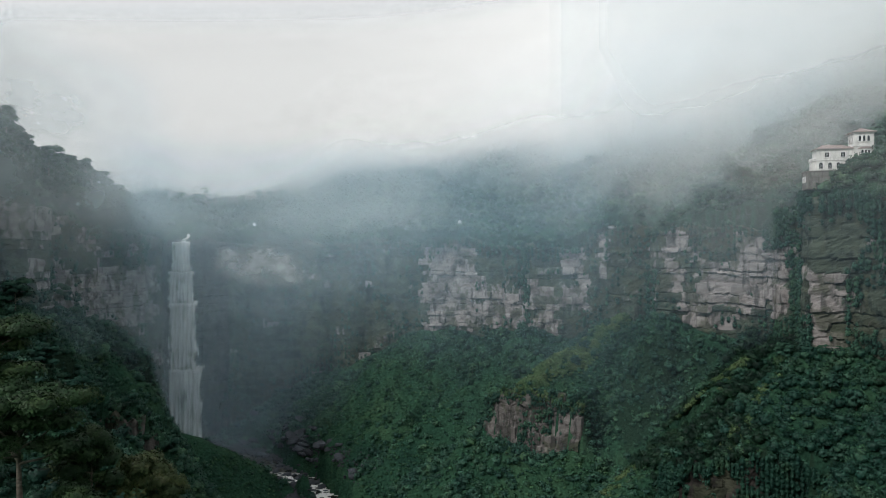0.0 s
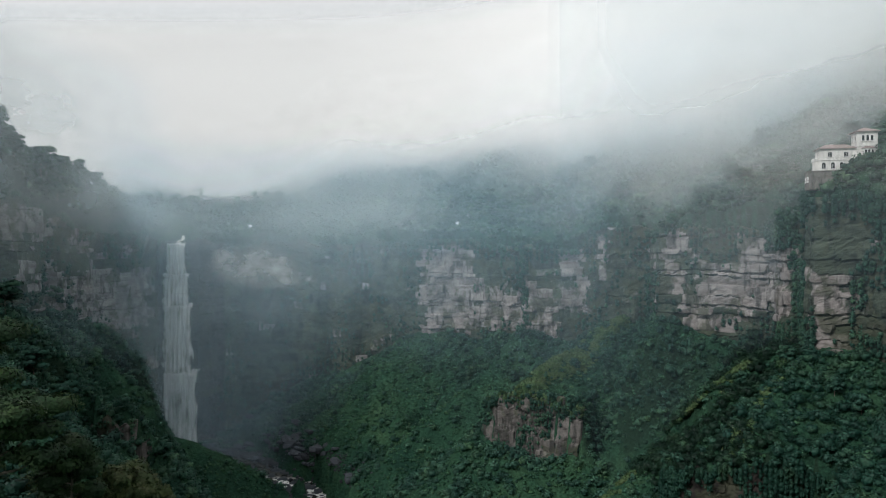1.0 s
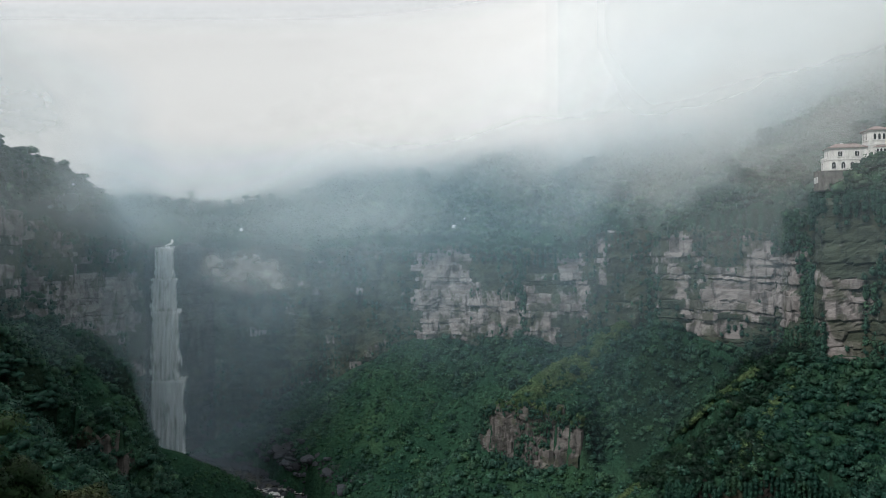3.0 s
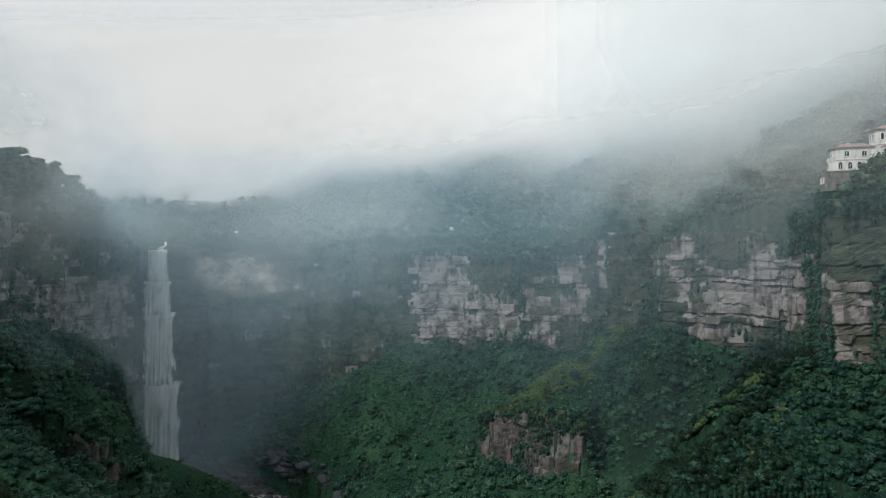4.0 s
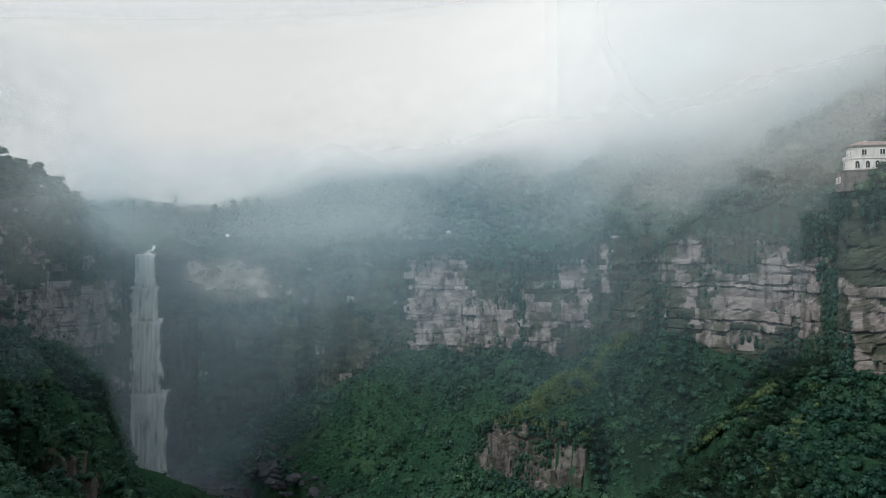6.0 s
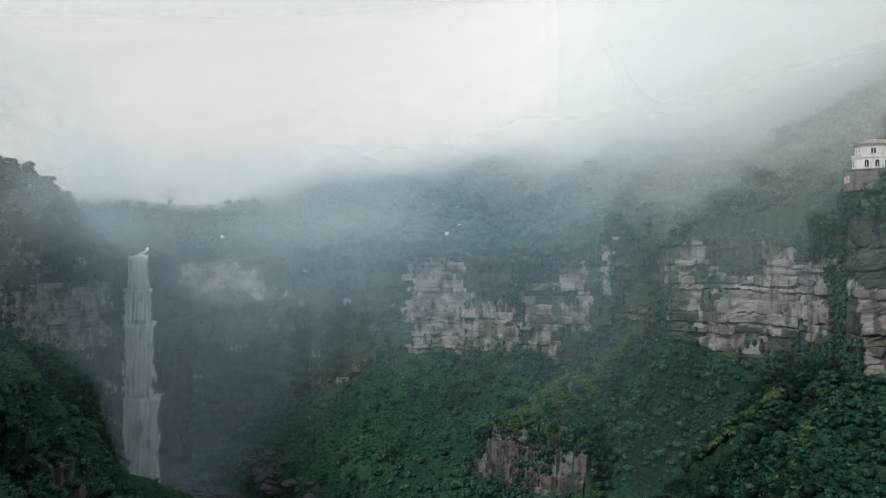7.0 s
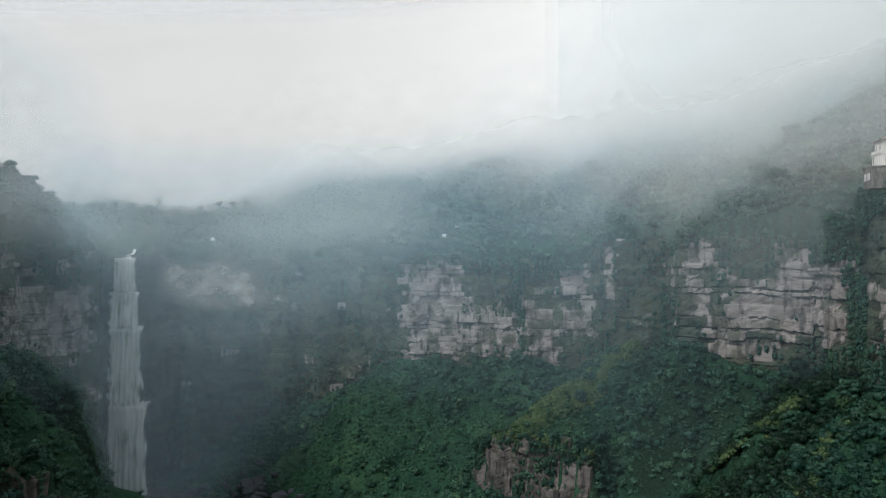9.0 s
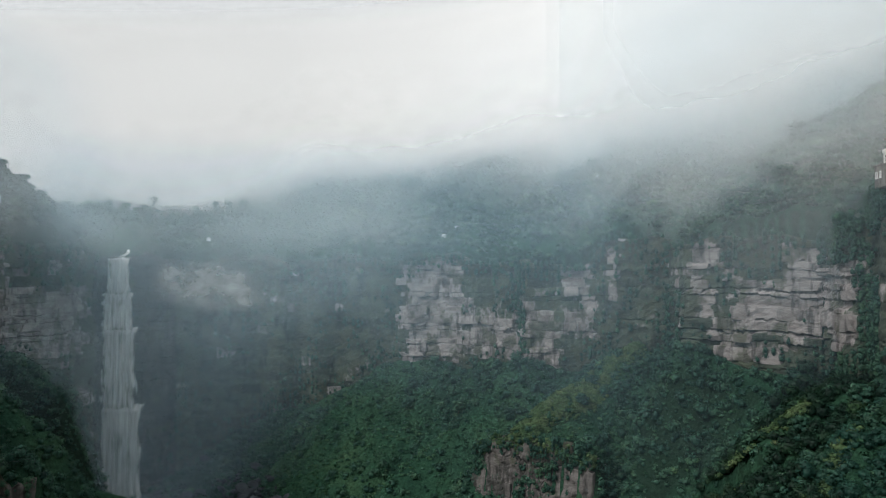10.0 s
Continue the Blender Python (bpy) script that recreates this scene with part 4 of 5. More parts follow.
def east_bank_alpha(m, x, y, z):
    body = layers(m, hill_level(m, x, z, 50.0), (135, 0.09), (165, 0.18), (190, 0.23), (215, 0.27), (240, 0.31), (270, 0.38))
    return m.math("MULTIPLY", m.math("MULTIPLY", body, m.span(x, 60, 130, 0.0, 1.0)), m.span(z, 320, 372, 1.0, 0.0))


def gorge_mist_alpha(m, x, y, z):
    """Spray haze low down near the falls, and a band of mist along the top of the back cliff."""
    low = m.math("MULTIPLY", layers(m, z, (0, 0.11), (60, 0.12), (105, 0.085), (140, 0.0)), m.span(m.math("ADD", x, m.math("MULTIPLY", m.math("SUBTRACT", m.noise(0.02, 4.0), 0.5), 110.0)), -170, -50, 1.0, 0.08))
    high = layers(m, z, (70, 0.0), (105, 0.04), (125, 0.075), (150, 0.125), (172, 0.20), (192, 0.17), (230, 0.0))
    high = m.math("MULTIPLY", high, m.math("MULTIPLY", m.span(x, -70, 60, 1.0, 0.36), m.span(x, 70, 112, 1.0, 0.0)))
    both = m.math("MULTIPLY", m.math("ADD", low, high), m.span(x, -232, -206, 0.0, 1.0))
    return m.math("MULTIPLY", both, cloud(m, 0.016, 0.72, 1.32))


def east_haze_alpha(m, x, y, z):
    body = layers(m, z, (30, 0.008), (70, 0.016), (112, 0.035), (150, 0.10), (190, 0.15), (225, 0.13), (262, 0.0))
    return m.math("MULTIPLY", m.math("MULTIPLY", body, m.span(x, -30, 70, 0.0, 1.0)), cloud(m, 0.02, 0.7, 1.3))


def house_haze_alpha(m, x, y, z):
    body = layers(m, z, (108, 0.0), (130, 0.04), (160, 0.11), (190, 0.16), (225, 0.15), (262, 0.0))
    return m.math("MULTIPLY", m.math("MULTIPLY", body, m.span(x, 60, 120, 0.0, 1.0)), cloud(m, 0.02, 0.7, 1.3))


def west_haze_alpha(m, x, y, z):
    body = layers(m, z, (60, 0.012), (110, 0.055), (150, 0.115), (185, 0.20), (215, 0.20), (235, 0.14), (262, 0.0))
    return m.math("MULTIPLY", m.math("MULTIPLY", body, m.span(x, -300, -190, 0.5, 1.2)), m.math("MULTIPLY", m.span(x, -184, -160, 1.0, 0.0), cloud(m, 0.018, 0.6, 1.4)))


def mist_sheet(name, label, plan, z0, z1, material):
    """A curtain of mist that hangs over a smooth line in the plan."""
    line = dense(plan, 8.0)
    kernel = np.ones(13) / 13
    line = np.stack([np.convolve(np.pad(line[:, c], 6, "edge"), kernel, "valid") for c in (0, 1)], 1)
    zs = np.linspace(z0, z1, 16)
    V = np.concatenate([np.repeat(line[:, None, :], 16, 1), np.repeat(zs[None, :, None], len(line), 0)], -1).reshape(-1, 3)
    ob = new(name, mesh_from(name, V, grid_faces(len(line), 16), material, True))
    ob.visible_shadow = False
    return tagged(ob, label, "mist", kind="stuff")


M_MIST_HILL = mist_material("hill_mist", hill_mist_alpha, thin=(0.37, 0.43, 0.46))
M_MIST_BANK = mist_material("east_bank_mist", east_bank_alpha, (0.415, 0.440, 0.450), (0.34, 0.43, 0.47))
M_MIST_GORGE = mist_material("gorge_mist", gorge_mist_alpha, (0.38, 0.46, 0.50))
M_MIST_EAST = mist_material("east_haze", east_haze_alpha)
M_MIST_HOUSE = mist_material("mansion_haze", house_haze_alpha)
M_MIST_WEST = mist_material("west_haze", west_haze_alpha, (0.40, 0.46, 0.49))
RIDGE_MIST = "low white cloud drifting over the wooded hillside"
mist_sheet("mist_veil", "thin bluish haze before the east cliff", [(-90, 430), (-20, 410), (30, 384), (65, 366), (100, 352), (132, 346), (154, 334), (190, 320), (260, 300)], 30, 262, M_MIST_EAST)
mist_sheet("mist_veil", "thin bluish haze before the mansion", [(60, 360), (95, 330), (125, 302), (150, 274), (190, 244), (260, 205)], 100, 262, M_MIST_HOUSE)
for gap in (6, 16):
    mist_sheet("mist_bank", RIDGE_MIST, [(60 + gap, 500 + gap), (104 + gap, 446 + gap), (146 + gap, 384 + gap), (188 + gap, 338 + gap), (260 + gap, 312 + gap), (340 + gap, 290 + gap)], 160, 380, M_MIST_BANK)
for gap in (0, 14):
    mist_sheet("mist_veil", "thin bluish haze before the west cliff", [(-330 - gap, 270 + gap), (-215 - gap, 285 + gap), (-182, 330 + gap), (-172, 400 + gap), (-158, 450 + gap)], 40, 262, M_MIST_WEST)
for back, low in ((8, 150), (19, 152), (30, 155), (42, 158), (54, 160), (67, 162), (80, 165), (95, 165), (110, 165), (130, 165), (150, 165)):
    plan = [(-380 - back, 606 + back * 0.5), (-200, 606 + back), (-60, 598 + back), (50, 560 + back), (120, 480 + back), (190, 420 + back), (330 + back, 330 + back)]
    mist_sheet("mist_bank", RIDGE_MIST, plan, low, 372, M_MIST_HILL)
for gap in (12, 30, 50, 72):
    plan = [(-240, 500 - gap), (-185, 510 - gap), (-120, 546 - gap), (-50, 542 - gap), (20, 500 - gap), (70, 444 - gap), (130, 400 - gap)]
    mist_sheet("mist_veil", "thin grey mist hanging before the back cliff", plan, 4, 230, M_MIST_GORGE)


def wisp_alpha(m, x, y, z):
    """A torn shred of cloud, thick at its upper west end and trailing off to the east."""
    dx = m.math("DIVIDE", m.math("ADD", x, 124), 40.0)
    dz = m.math("DIVIDE", m.math("SUBTRACT", m.math("ADD", z, m.math("MULTIPLY", x, 0.10)), 126), 17.0)
    r2 = m.math("ADD", m.math("MULTIPLY", dx, dx), m.math("MULTIPLY", dz, dz))
    ragged = m.math("ADD", r2, m.math("MULTIPLY", m.math("SUBTRACT", m.noise(0.035, 7.0, (1, 1, 1.5), 0.6), 0.5), 2.8))
    return m.math("MULTIPLY", m.span(ragged, -0.5, 1.0, 0.55, 0.0), m.span(r2, 0.5, 1.4, 1.0, 0.0))


M_WISP = mist_material("pale_wisp", wisp_alpha, (0.48, 0.475, 0.465), (0.46, 0.46, 0.46))
mist_sheet("mist_wisp", "pale wisp of mist beside the waterfall", [(-190, 486), (-124, 480), (-60, 486)], 108, 168, M_WISP)


def spray_alpha(m, x, y, z):
    dx = m.math("DIVIDE", m.math("ADD", x, 158), 58.0)
    dz = m.math("DIVIDE", m.math("SUBTRACT", z, 14), 44.0)
    r2 = m.math("ADD", m.math("MULTIPLY", dx, dx), m.math("MULTIPLY", dz, dz))
    ragged = m.math("ADD", r2, m.math("MULTIPLY", m.math("SUBTRACT", m.noise(0.05, 5.0), 0.5), 1.2))
    return m.span(ragged, 0.0, 1.1, 0.11, 0.0)


M_MIST_SPRAY = mist_material("spray_mist", spray_alpha)
mist_sheet("spray_cloud", "grey spray drifting from the foot of the waterfall", [(-222, 500), (-180, 494), (-130, 490), (-90, 496)], -4, 66, M_MIST_SPRAY)


# ---- trees that can be told apart ----
def tube(path, radii, sides=7):
    """A tapered tube along a path. Returns vertices and four-cornered faces."""
    path, radii = np.asarray(path, float), np.asarray(radii, float)
    t = np.gradient(path, axis=0)
    t /= np.linalg.norm(t, axis=1)[:, None]
    side = np.cross(t, [0.31, 0.95, 0.05])
    side /= np.linalg.norm(side, axis=1)[:, None]
    other = np.cross(t, side)
    a = np.linspace(0, 2 * np.pi, sides, endpoint=False)
    ring = np.cos(a)[None, :, None] * side[:, None, :] + np.sin(a)[None, :, None] * other[:, None, :]
    V = path[:, None, :] + ring * radii[:, None, None]
    idx = np.arange(len(path) * sides).reshape(len(path), sides)
    nxt = np.roll(idx, -1, 1)
    F = np.stack([idx[:-1], nxt[:-1], nxt[1:], idx[1:]], -1).reshape(-1, 4)
    return V.reshape(-1, 3), F


def join(pieces):
    base, vs, fs = 0, [], []
    for V, F in pieces:
        vs.append(V)
        fs.append(F + base)
        base += len(V)
    return np.concatenate(vs), np.concatenate(fs)


def tree(kind, label, height, reach, quads, leaves, leaf=0.30, bare=0.45):
    """A tree at the origin: a trunk with limbs, and a crown of leaf sprays in clumps at the limbs' ends."""
    root = tagged(new("tree"), label, "tree")
    bend = RNG.uniform(-0.06, 0.06, 2) * height
    h = np.linspace(-1.0, height * 0.86, 9)
    f = np.clip(h / height, 0, 1)
    path = np.stack([bend[0] * np.sin(2.5 * f), bend[1] * np.sin(3.1 * f + 0.4) - bend[1] * np.sin(0.4), h], 1)
    wood = [tube(path, height * 0.022 * (1.15 - f))]
    clumps, sizes = [], []
    limbs = {"conifer": 16, "slender": 9}.get(kind, 12)
    for k in range(limbs):
        u = bare + (0.98 - bare) * (k + RNG.uniform(0, 0.8)) / limbs
        a = k * 2.4 + RNG.uniform(-0.5, 0.5)
        start = np.array([np.interp(u * height, h, path[:, c]) for c in (0, 1)] + [min(u * height, height * 0.86)])
        if kind == "umbrella":
            out, up = reach * RNG.uniform(0.45, 1.0), height * RNG.uniform(0.08, 0.16) * (1.6 - u)
        elif kind == "conifer":
            out, up = reach * (1.08 - u) * 1.5, -0.03 * height
        else:
            out, up = reach * RNG.uniform(0.35, 0.95) * (1.25 - 0.6 * u), height * 0.08
        tip = start + np.array([math.cos(a) * out, math.sin(a) * out, up])
        mid = (start + tip) / 2 + np.array([0, 0, -0.02 * height if kind == "umbrella" else 0.02 * height])
        wood.append(tube([start, mid, tip], height * np.array([0.011, 0.007, 0.003]), 5))
        size = {"conifer": 0.34 * (1.2 - u) + 0.06, "slender": 0.34}.get(kind, 0.42) * reach * RNG.uniform(0.8, 1.25)
        clumps.append(tip)
        sizes.append(size)
        if kind != "conifer":
            clumps.append(start + (tip - start) * 0.55 + np.array([0, 0, 0.05 * height]))
            sizes.append(size * 0.8)
    clumps.append(np.array([path[-1, 0], path[-1, 1], height * (0.93 if kind != "conifer" else 0.97)]))
    sizes.append(reach * (0.4 if kind != "conifer" else 0.12))
    shells = leaf_shells(np.array(clumps), np.array(sizes), quads, {"umbrella": 0.5, "conifer": 0.6}.get(kind, 0.75), leaf)
    under(new("trunk", mesh_from("trunk", *join(wood), M_BARK, True)), root)
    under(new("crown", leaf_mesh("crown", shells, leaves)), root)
    return root


def stand(ob, x, y, turn=0.0, size=1.0, first=False):
    z = float(land(np.array([x]), np.array([y]))[0][0]) - 0.2
    m = Matrix.LocRotScale((x, y, z), Euler((0, 0, turn)), None)
    got = ob if first else copy_thing(ob, m)
    got.matrix_world = m
    got.scale = (size, size, size)
    return got


def stand_all(proto, group, places):
    proto["group"] = group
    for k, (x, y, s) in enumerate(places):
        stand(proto, x, y, 1.7 * k, s, k == 0)


# the west bluff's skyline
stand_all(tree("round", "dark spreading forest tree on the cliff edge", 13, 5.5, 170, M_LEAF_UP, 0.22, 0.25), "trees on the west bluff",
          [(-219, 352, 1.0), (-218, 360, 0.9), (-235, 402, 1.05), (-230, 410, 1.35), (-240, 440, 0.9), (-244, 462, 0.8), (-239, 470, 0.95), (-229, 472, 0.9), (-220, 477, 0.9), (-213, 482, 0.8), (-226, 380, 0.9), (-229, 372, 1.0)])
stand_all(tree("round", "dense round dark green tree on the bluff", 10, 4.6, 150, M_LEAF_UP, 0.26, 0.3), "trees on the west bluff",
          [(-214, 358, 1.1), (-232, 396, 1.0), (-222, 430, 0.9), (-216, 482, 0.8), (-226, 474, 0.9), (-240, 436, 0.9), (-246, 400, 1.2), (-212, 496, 0.7), (-205, 352, 0.9), (-226, 384, 1.3), (-220, 402, 1.1), (-234, 404, 1.3), (-224, 416, 1.1), (-218, 440, 1.0), (-230, 460, 1.0), (-220, 456, 1.1), (-212, 472, 0.9), (-222, 488, 0.9)])
# above the lip of the falls
stand_all(tree("conifer", "tall spiky grey-green conifer in the mist", 15, 3.2, 110, M_LEAF_UP, 0.36, 0.2), "conifers above the falls",
          [(-198, 588, 1.75), (-192, 594, 1.3), (-181, 592, 1.2), (-173, 590, 1.0), (-224, 590, 1.0), (-188, 597, 1.2), (-164, 596, 1.1)])
stand_all(tree("slender", "thin open tree standing above the falls", 9, 2.6, 70, M_LEAF_UP, 0.32, 0.4), "slim trees above the falls",
          [(-206, 586, 1.6), (-186, 588, 1.5), (-169, 592, 1.5), (-156, 596, 1.7), (-218, 584, 1.6), (-232, 584, 1.6), (-146, 596, 1.6), (-212, 588, 1.4), (-138, 600, 1.6)])
# round the mansion
stand_all(tree("round", "leafy tree growing below the white mansion", 4.4, 2.8, 220, M_LEAF, 0.2, 0.1), "trees round the mansion",
          [(171, 299, 1.0), (174, 299, 0.9), (179, 297, 0.75), (167, 299, 0.9), (188, 297, 0.6), (195, 298, 0.7), (164, 298, 0.7), (183, 294, 0.6), (175, 290, 0.7)])
# the near wood on the west side
stand_all(tree("umbrella", "tall dark tree with a pale trunk and layered crown", 27, 9.0, 900, M_LEAF_NEAR, 0.085, 0.5), "tall trees in the near wood",
          [(-67, 112, 0.95), (-80, 122, 1.0), (-98, 140, 0.9)])
stand_all(tree("round", "dense dark green tree in the near wood", 15, 6.0, 760, M_LEAF_NEAR, 0.10, 0.25), "dense trees in the near wood",
          [(-58, 110, 0.95), (-72, 104, 0.8), (-62, 124, 0.9), (-86, 136, 0.9), (-76, 140, 0.85), (-112, 150, 1.0), (-100, 160, 0.8), (-64, 98, 0.7)])
stand_all(tree("round", "pale yellow-green flowering bush beside dark trees", 7, 5.0, 600, M_LEAF_PALE, 0.10, 0.1), "flowering bushes in the near wood",
          [(-57, 132, 1.15), (-64, 134, 1.0), (-51, 130, 0.9), (-69, 129, 0.9), (-60, 127, 0.8)])
stand_all(tree("umbrella", "spreading dark tree before the west cliff", 16, 7.0, 260, M_LEAF_SHADED, 0.2, 0.3), "trees before the west cliff",
          [(-178, 304, 0.9), (-190, 312, 0.9), (-168, 296, 0.8), (-160, 312, 0.75), (-182, 330, 0.9), (-150, 285, 0.8)])
# larger trees scattered on the slopes
slope_tree = tree("round", "broad green tree rising from the scrub", 7, 3.6, 130, M_LEAF, 0.26, 0.2)
slope_tree["group"] = "larger trees on the slopes"
first = True
spots = [(120, 350), (135, 330), (146, 318), (128, 300), (140, 282), (150, 272), (124, 278), (132, 312), (118, 322), (145, 300), (112, 300), (152, 258), (140, 246), (100, 428), (86, 424), (78, 414), (118, 405), (108, 415), (128, 392), (140, 384), (96, 412), (20, 470), (36, 462), (60, 440), (-88, 474), (-10, 490), (10, 480), (46, 446)]
for k, (x, y) in enumerate(spots):
    stand(slope_tree, x, y, k * 1.3, 0.6 + 0.45 * RNG.uniform(), first)
    first = False
hill_tree = tree("umbrella", "flat-topped forest tree on the misty hillside", 9, 4.4, 110, M_LEAF_UP, 0.28, 0.3)
hill_tree["group"] = "forest trees on the hillside"
first, n = True, 0
while n < 60:
    x, y = RNG.uniform(-150, 260), RNG.uniform(340, 640)
    z, dd, _ = land(np.array([x]), np.array([y]))
    if 6 < dd[0] < 110 and abs(x) < 0.62 * y:
        stand(hill_tree, x, y, n * 2.1, 0.7 + 0.5 * RNG.uniform(), first)
        first = False
        n += 1


# ---- the white mansion on the cliff ----
def plaster():
    m = Nodes("white_plaster", 0.7)
    dirt = m.ramp(m.noise(0.7, 6.0, (1, 1, 0.3)), (0.35, 0.72), (0.6, 1.0))
    m.colour(m.mix(1.0, (0.80, 0.79, 0.76), dirt, "MULTIPLY"))
    return m.mat


def roof_tiles():
    m = Nodes("weathered_tiles", 0.8)
    m.colour(m.ramp(m.noise(1.2, 6.0), (0.3, (0.19, 0.15, 0.14)), (0.6, (0.34, 0.28, 0.26))))
    return m.mat


def plain(name, rgb, rough=0.6):
    m = Nodes(name, rough)
    m.colour(m.mix(1.0, rgb, m.ramp(m.noise(0.9, 5.0), (0.3, 0.8), (0.7, 1.1)), "MULTIPLY"))
    return m.mat


M_PLASTER, M_TILES, M_STONE = plaster(), roof_tiles(), rock_material("terrace_stone", (0.34, 0.32, 0.29), (0.26, 0.24, 0.21), (0.09, 0.088, 0.08), 0.5)
M_TRIM, M_PANE = plain("white_trim", (0.82, 0.81, 0.79)), Nodes("dark_pane", 0.08).colour((0.02, 0.024, 0.028)).mat


def box(bm, x0, x1, y0, y1, z0, z1):
    got = bmesh.ops.create_cube(bm, size=1.0)["verts"]
    for v in got:
        v.co = Vector(((x0 + x1) / 2 + v.co.x * (x1 - x0), (y0 + y1) / 2 + v.co.y * (y1 - y0), (z0 + z1) / 2 + v.co.z * (z1 - z0)))
    return got


def boxes(*rows):
    bm = bmesh.new()
    for r in rows:
        box(bm, *r)
    return bm


def hip_roof(x0, x1, y0, y1, z0, z1, over=0.7):
    """A hipped roof with an eaves board, over a rectangle."""
    bm = bmesh.new()
    x0, x1, y0, y1 = x0 - over, x1 + over, y0 - over, y1 + over
    run = min(x1 - x0, y1 - y0) / 2
    a = [bm.verts.new(p) for p in ((x0, y0, z0), (x1, y0, z0), (x1, y1, z0), (x0, y1, z0))]
    b = [bm.verts.new((v.co.x, v.co.y, z0 + 0.25)) for v in a]
    if x1 - x0 >= y1 - y0:
        r = [bm.verts.new((x0 + run, (y0 + y1) / 2, z1)), bm.verts.new((x1 - run + 0.01, (y0 + y1) / 2, z1))]
        tops = [(b[0], b[1], r[1], r[0]), (b[1], b[2], r[1]), (b[2], b[3], r[0], r[1]), (b[3], b[0], r[0])]
    else:
        r = [bm.verts.new(((x0 + x1) / 2, y0 + run, z1)), bm.verts.new(((x0 + x1) / 2, y1 - run + 0.01, z1))]
        tops = [(b[0], b[1], r[0]), (b[1], b[2], r[1], r[0]), (b[2], b[3], r[1]), (b[3], b[0], r[0], r[1])]
    for k in range(4):
        bm.faces.new((a[k], a[(k + 1) % 4], b[(k + 1) % 4], b[k]))
    bm.faces.new(a[::-1])
    for f in tops:
        bm.faces.new(f)
    return bm


def window(parent, side, at, z0, z1, w, plane, arched=False, mullions=1):
    """A window in a wall: recessed pane, frame, bars and sill. side 'y': a wall that faces -y at y = plane; 'x': one that faces -x."""
    def put(bm):
        if side == "x":
            bmesh.ops.transform(bm, matrix=Matrix(((0, 1, 0, 0), (-1, 0, 0, 0), (0, 0, 1, 0), (0, 0, 0, 1))), verts=bm.verts)
            bmesh.ops.translate(bm, vec=(plane, 0, 0), verts=bm.verts)
        else:
            bmesh.ops.translate(bm, vec=(0, plane, 0), verts=bm.verts)
        return bm
    if side == "x":
        at = -at
    h = w / 2
    pane_bm = boxes((at - h, at + h, -0.06, 0.0, z0, z1))
    if arched:
        arc = [(at + h * math.cos(q), z1 + h * math.sin(q)) for q in np.linspace(0, math.pi, 9)]
        lo = [pane_bm.verts.new((x, -0.06, z)) for x, z in arc]
        pane_bm.faces.new(lo)
    frame_bm = boxes((at - h - 0.16, at - h, -0.2, 0.0, z0 - 0.1, z1), (at + h, at + h + 0.16, -0.2, 0.0, z0 - 0.1, z1))
    if arched:
        for q in np.linspace(0, math.pi, 9)[:-1]:
            q2 = q + math.pi / 8
            pts = [(at + rr * math.cos(g), z1 + rr * math.sin(g)) for rr, g in ((h, q), (h + 0.17, q), (h + 0.17, q2), (h, q2))]
            f = [frame_bm.verts.new((x, -0.2, z)) for x, z in pts]
            g = [frame_bm.verts.new((x, 0.0, z)) for x, z in pts]
            frame_bm.faces.new(f)
            for k in range(4):
                frame_bm.faces.new((f[k], g[k], g[(k + 1) % 4], f[(k + 1) % 4]))
    else:
        box(frame_bm, at - h - 0.16, at + h + 0.16, -0.2, 0.0, z1, z1 + 0.18)
    for k in range(mullions):
        xm = at - h + w * (k + 1) / (mullions + 1)
        box(frame_bm, xm - 0.06, xm + 0.06, -0.12, -0.01, z0, z1)
    fr = part("window", put(frame_bm), M_TRIM, parent, "white-framed window with dark glass")
    part("pane", put(pane_bm), M_PANE, fr)
    part("sill", put(boxes((at - h - 0.25, at + h + 0.25, -0.34, 0.0, z0 - 0.28, z0 - 0.1))), M_TRIM, fr)
    return fr


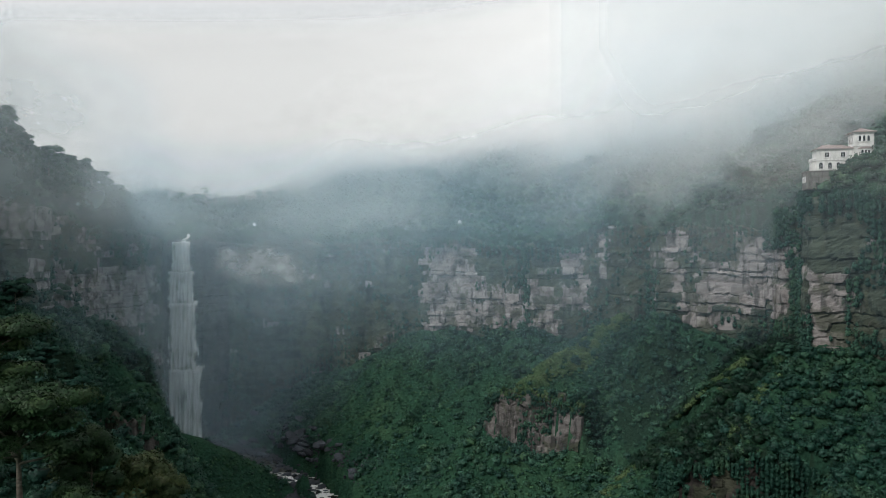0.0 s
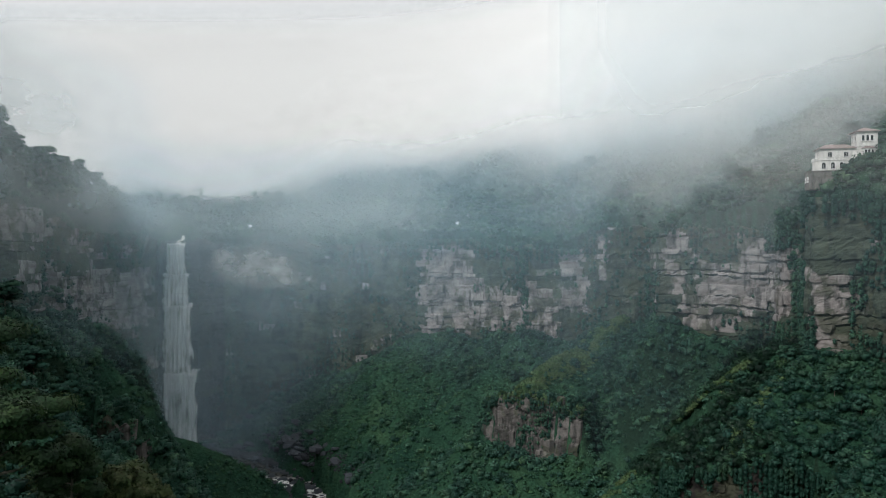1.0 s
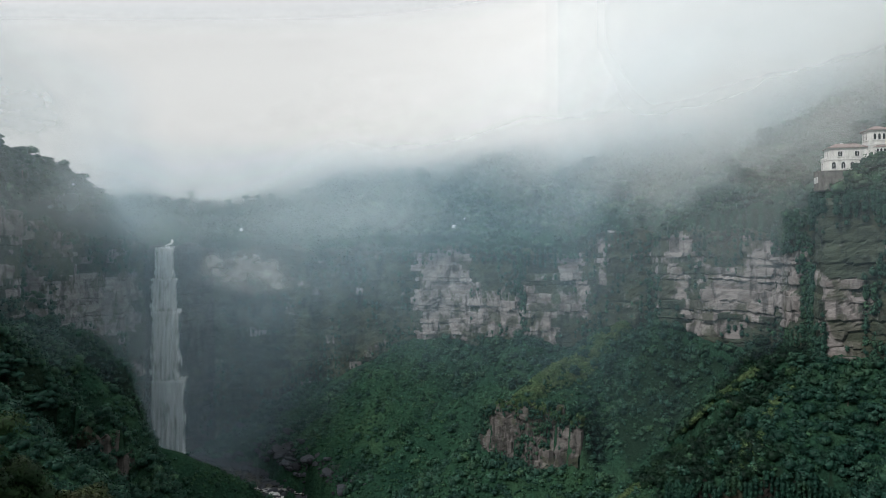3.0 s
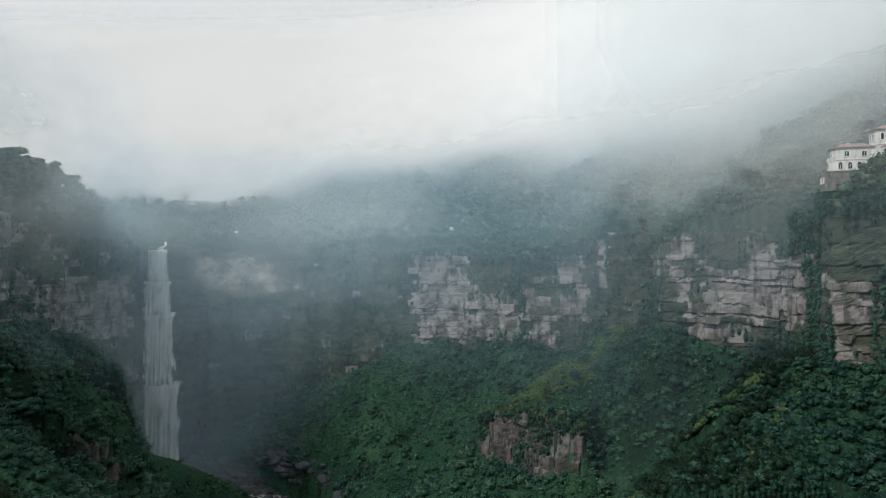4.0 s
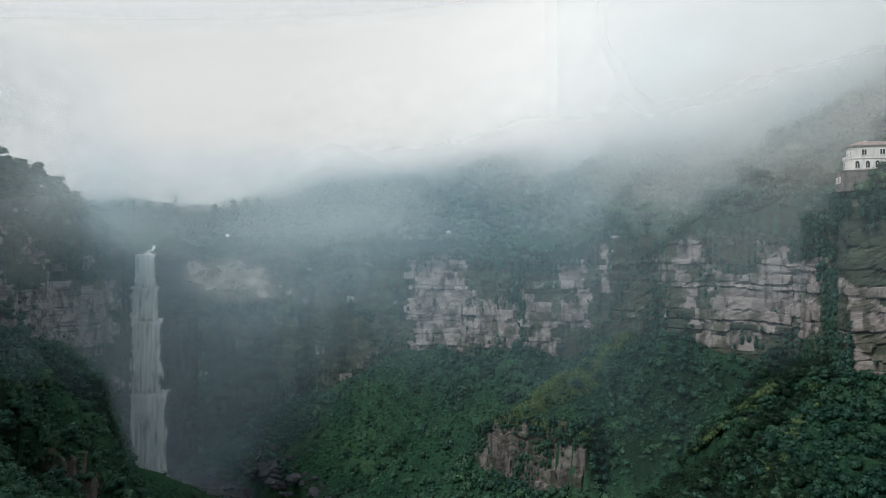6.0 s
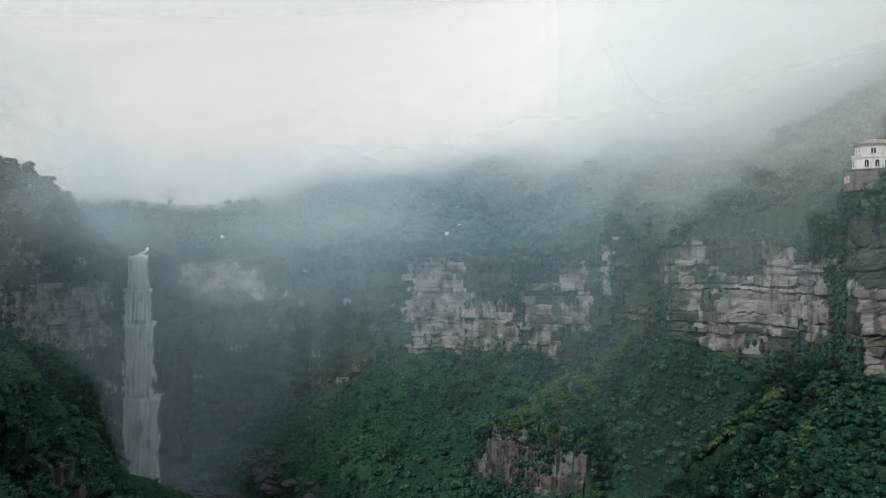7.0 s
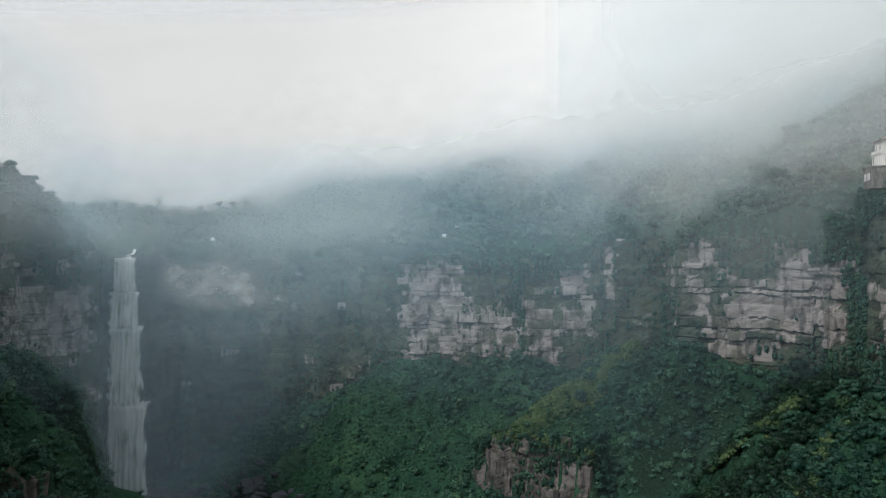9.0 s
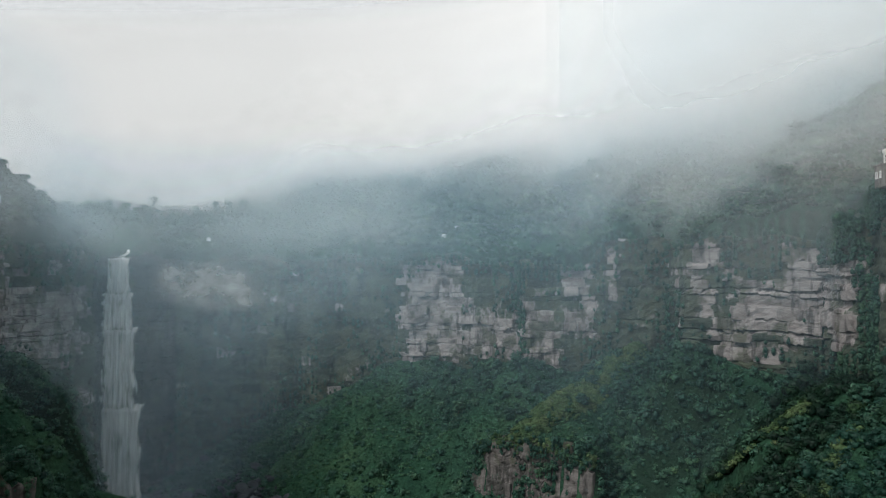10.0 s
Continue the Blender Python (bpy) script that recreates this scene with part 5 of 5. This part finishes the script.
def mansion():
    """Two storeys with a square tower, on a stone terrace at the cliff's edge. Local origin: the west corner of the front, at the ground floor."""
    root = tagged(new("mansion"), "white plastered mansion with square tower and tiled roofs", "house")
    part("stone_terrace", boxes((-4.6, 8.0, -2.4, 5.0, -8.0, 0.0), (-4.9, 8.3, -2.7, 5.0, -0.45, -0.1)), M_STONE, root, "grey rubble terrace wall under the house")
    part("wall", boxes((0, 14.4, 0, 6.5, -1.0, 9.4)), M_PLASTER, root)
    part("cornice", boxes((-0.25, 14.6, -0.25, 6.7, 4.55, 4.85), (-0.2, 14.5, -0.2, 6.6, 9.0, 9.4)), M_TRIM, root, "white moulded cornice")
    part("roof", hip_roof(0, 14.4, 0, 6.5, 9.4, 11.6), M_TILES, root, "low pinkish-grey tiled hip roof")
    tower = part("tower", boxes((14.4, 22.2, -1.2, 5.9, -1.0, 16.2)), M_PLASTER, root)
    part("tower_cornice", boxes((14.15, 22.45, -1.45, 6.1, 10.2, 10.5), (14.1, 22.5, -1.5, 6.15, 15.8, 16.2)), M_TRIM, root)
    part("tower_roof", hip_roof(14.4, 22.2, -1.2, 5.9, 16.2, 18.4, 0.9), M_TILES, root, "grey tiled pyramid roof")
    part("side_bay", boxes((-1.6, 0.0, 1.5, 5.0, -1.0, 4.4), (-1.9, 0.0, 1.2, 5.3, 4.4, 4.8), (-1.8, -1.6, 1.2, 5.3, 4.8, 5.7)), M_PLASTER, root, "white side bay with parapet")
    for x, n in ((4.0, 1), (10.4, 1)):
        window(root, "y", x, 6.0, 8.0, 1.7, 0.0, False, n)
    for x in (1.6, 5.2, 8.6, 12.0):
        window(root, "y", x, 1.0, 2.9, 1.5, 0.0, True, 1)
    for x in (16.6, 18.3, 20.0):
        window(root, "y", x, 12.4, 14.3, 1.0, -1.2, True, 0)
    for y in (0.7, 2.3, 3.9):
        window(root, "x", y, 12.4, 14.3, 1.0, 14.4, True, 0)
    for y in (1.8, 4.6):
        window(root, "x", y, 6.0, 8.0, 1.2, 0.0, False, 1)
    window(root, "x", 3.2, 1.0, 2.9, 1.4, -1.6, True, 1)
    for y in (0.0, 3.0):
        window(root, "x", y, -4.6, -2.6, 1.2, -4.6, False, 2)
    bay = part("bay_window", boxes((16.2, 20.8, -2.4, -1.2, 4.2, 9.0)), M_PLASTER, root, "projecting white bay with small roof")
    part("bay_roof", hip_roof(16.2, 20.8, -2.4, -1.0, 9.0, 9.9, 0.3), M_TILES, bay)
    for x in (17.2, 18.5, 19.8):
        window(root, "y", x, 6.2, 8.0, 0.9, -2.4, True, 0)
    part("chimney", boxes((5.6, 6.5, 4.2, 5.1, 9.6, 12.0)), M_PLASTER, root)
    # the terrace's balustrade
    rail = part("balustrade", boxes((22.2, 34.0, -2.0, -1.7, 4.4, 4.7), (22.2, 34.0, -2.1, -1.6, 2.7, 3.0), (22.2, 34.0, -2.2, 4.0, -2.0, 2.7)), M_PLASTER, root, "white balustrade along the terrace")
    for k in range(16):
        part("baluster", boxes((22.9 + 0.7 * k, 23.15 + 0.7 * k, -1.98, -1.72, 3.0, 4.4)), M_TRIM, rail)
    root.matrix_world = pose(163.2, 306.5, 184.0, 0, 0, -12)
    return root


mansion()


# ---- small buildings high on the slope ----
def hut(x, y, turn, size):
    root = tagged(new("hut"), "small white hut with a pale metal roof", "hut", "huts on the hillside")
    part("wall", boxes((-3, 3, -2, 2, -1.5, 2.6)), M_PLASTER, root)
    part("roof", hip_roof(-3, 3, -2, 2, 2.6, 3.8, 0.5), M_TRIM, root, "pale metal roof")
    window(root, "y", 0.8, 0.8, 1.8, 1.0, -2.0)
    z = float(land(np.array([x]), np.array([y]))[0][0])
    root.matrix_world = pose(x, y, z + 1.6, 0, 0, turn) @ Matrix.Diagonal((size, size, size, 1))


hut(13, 540, 8, 0.45)
hut(22, 545, -10, 0.4)
hut(-152, 566, 12, 0.4)
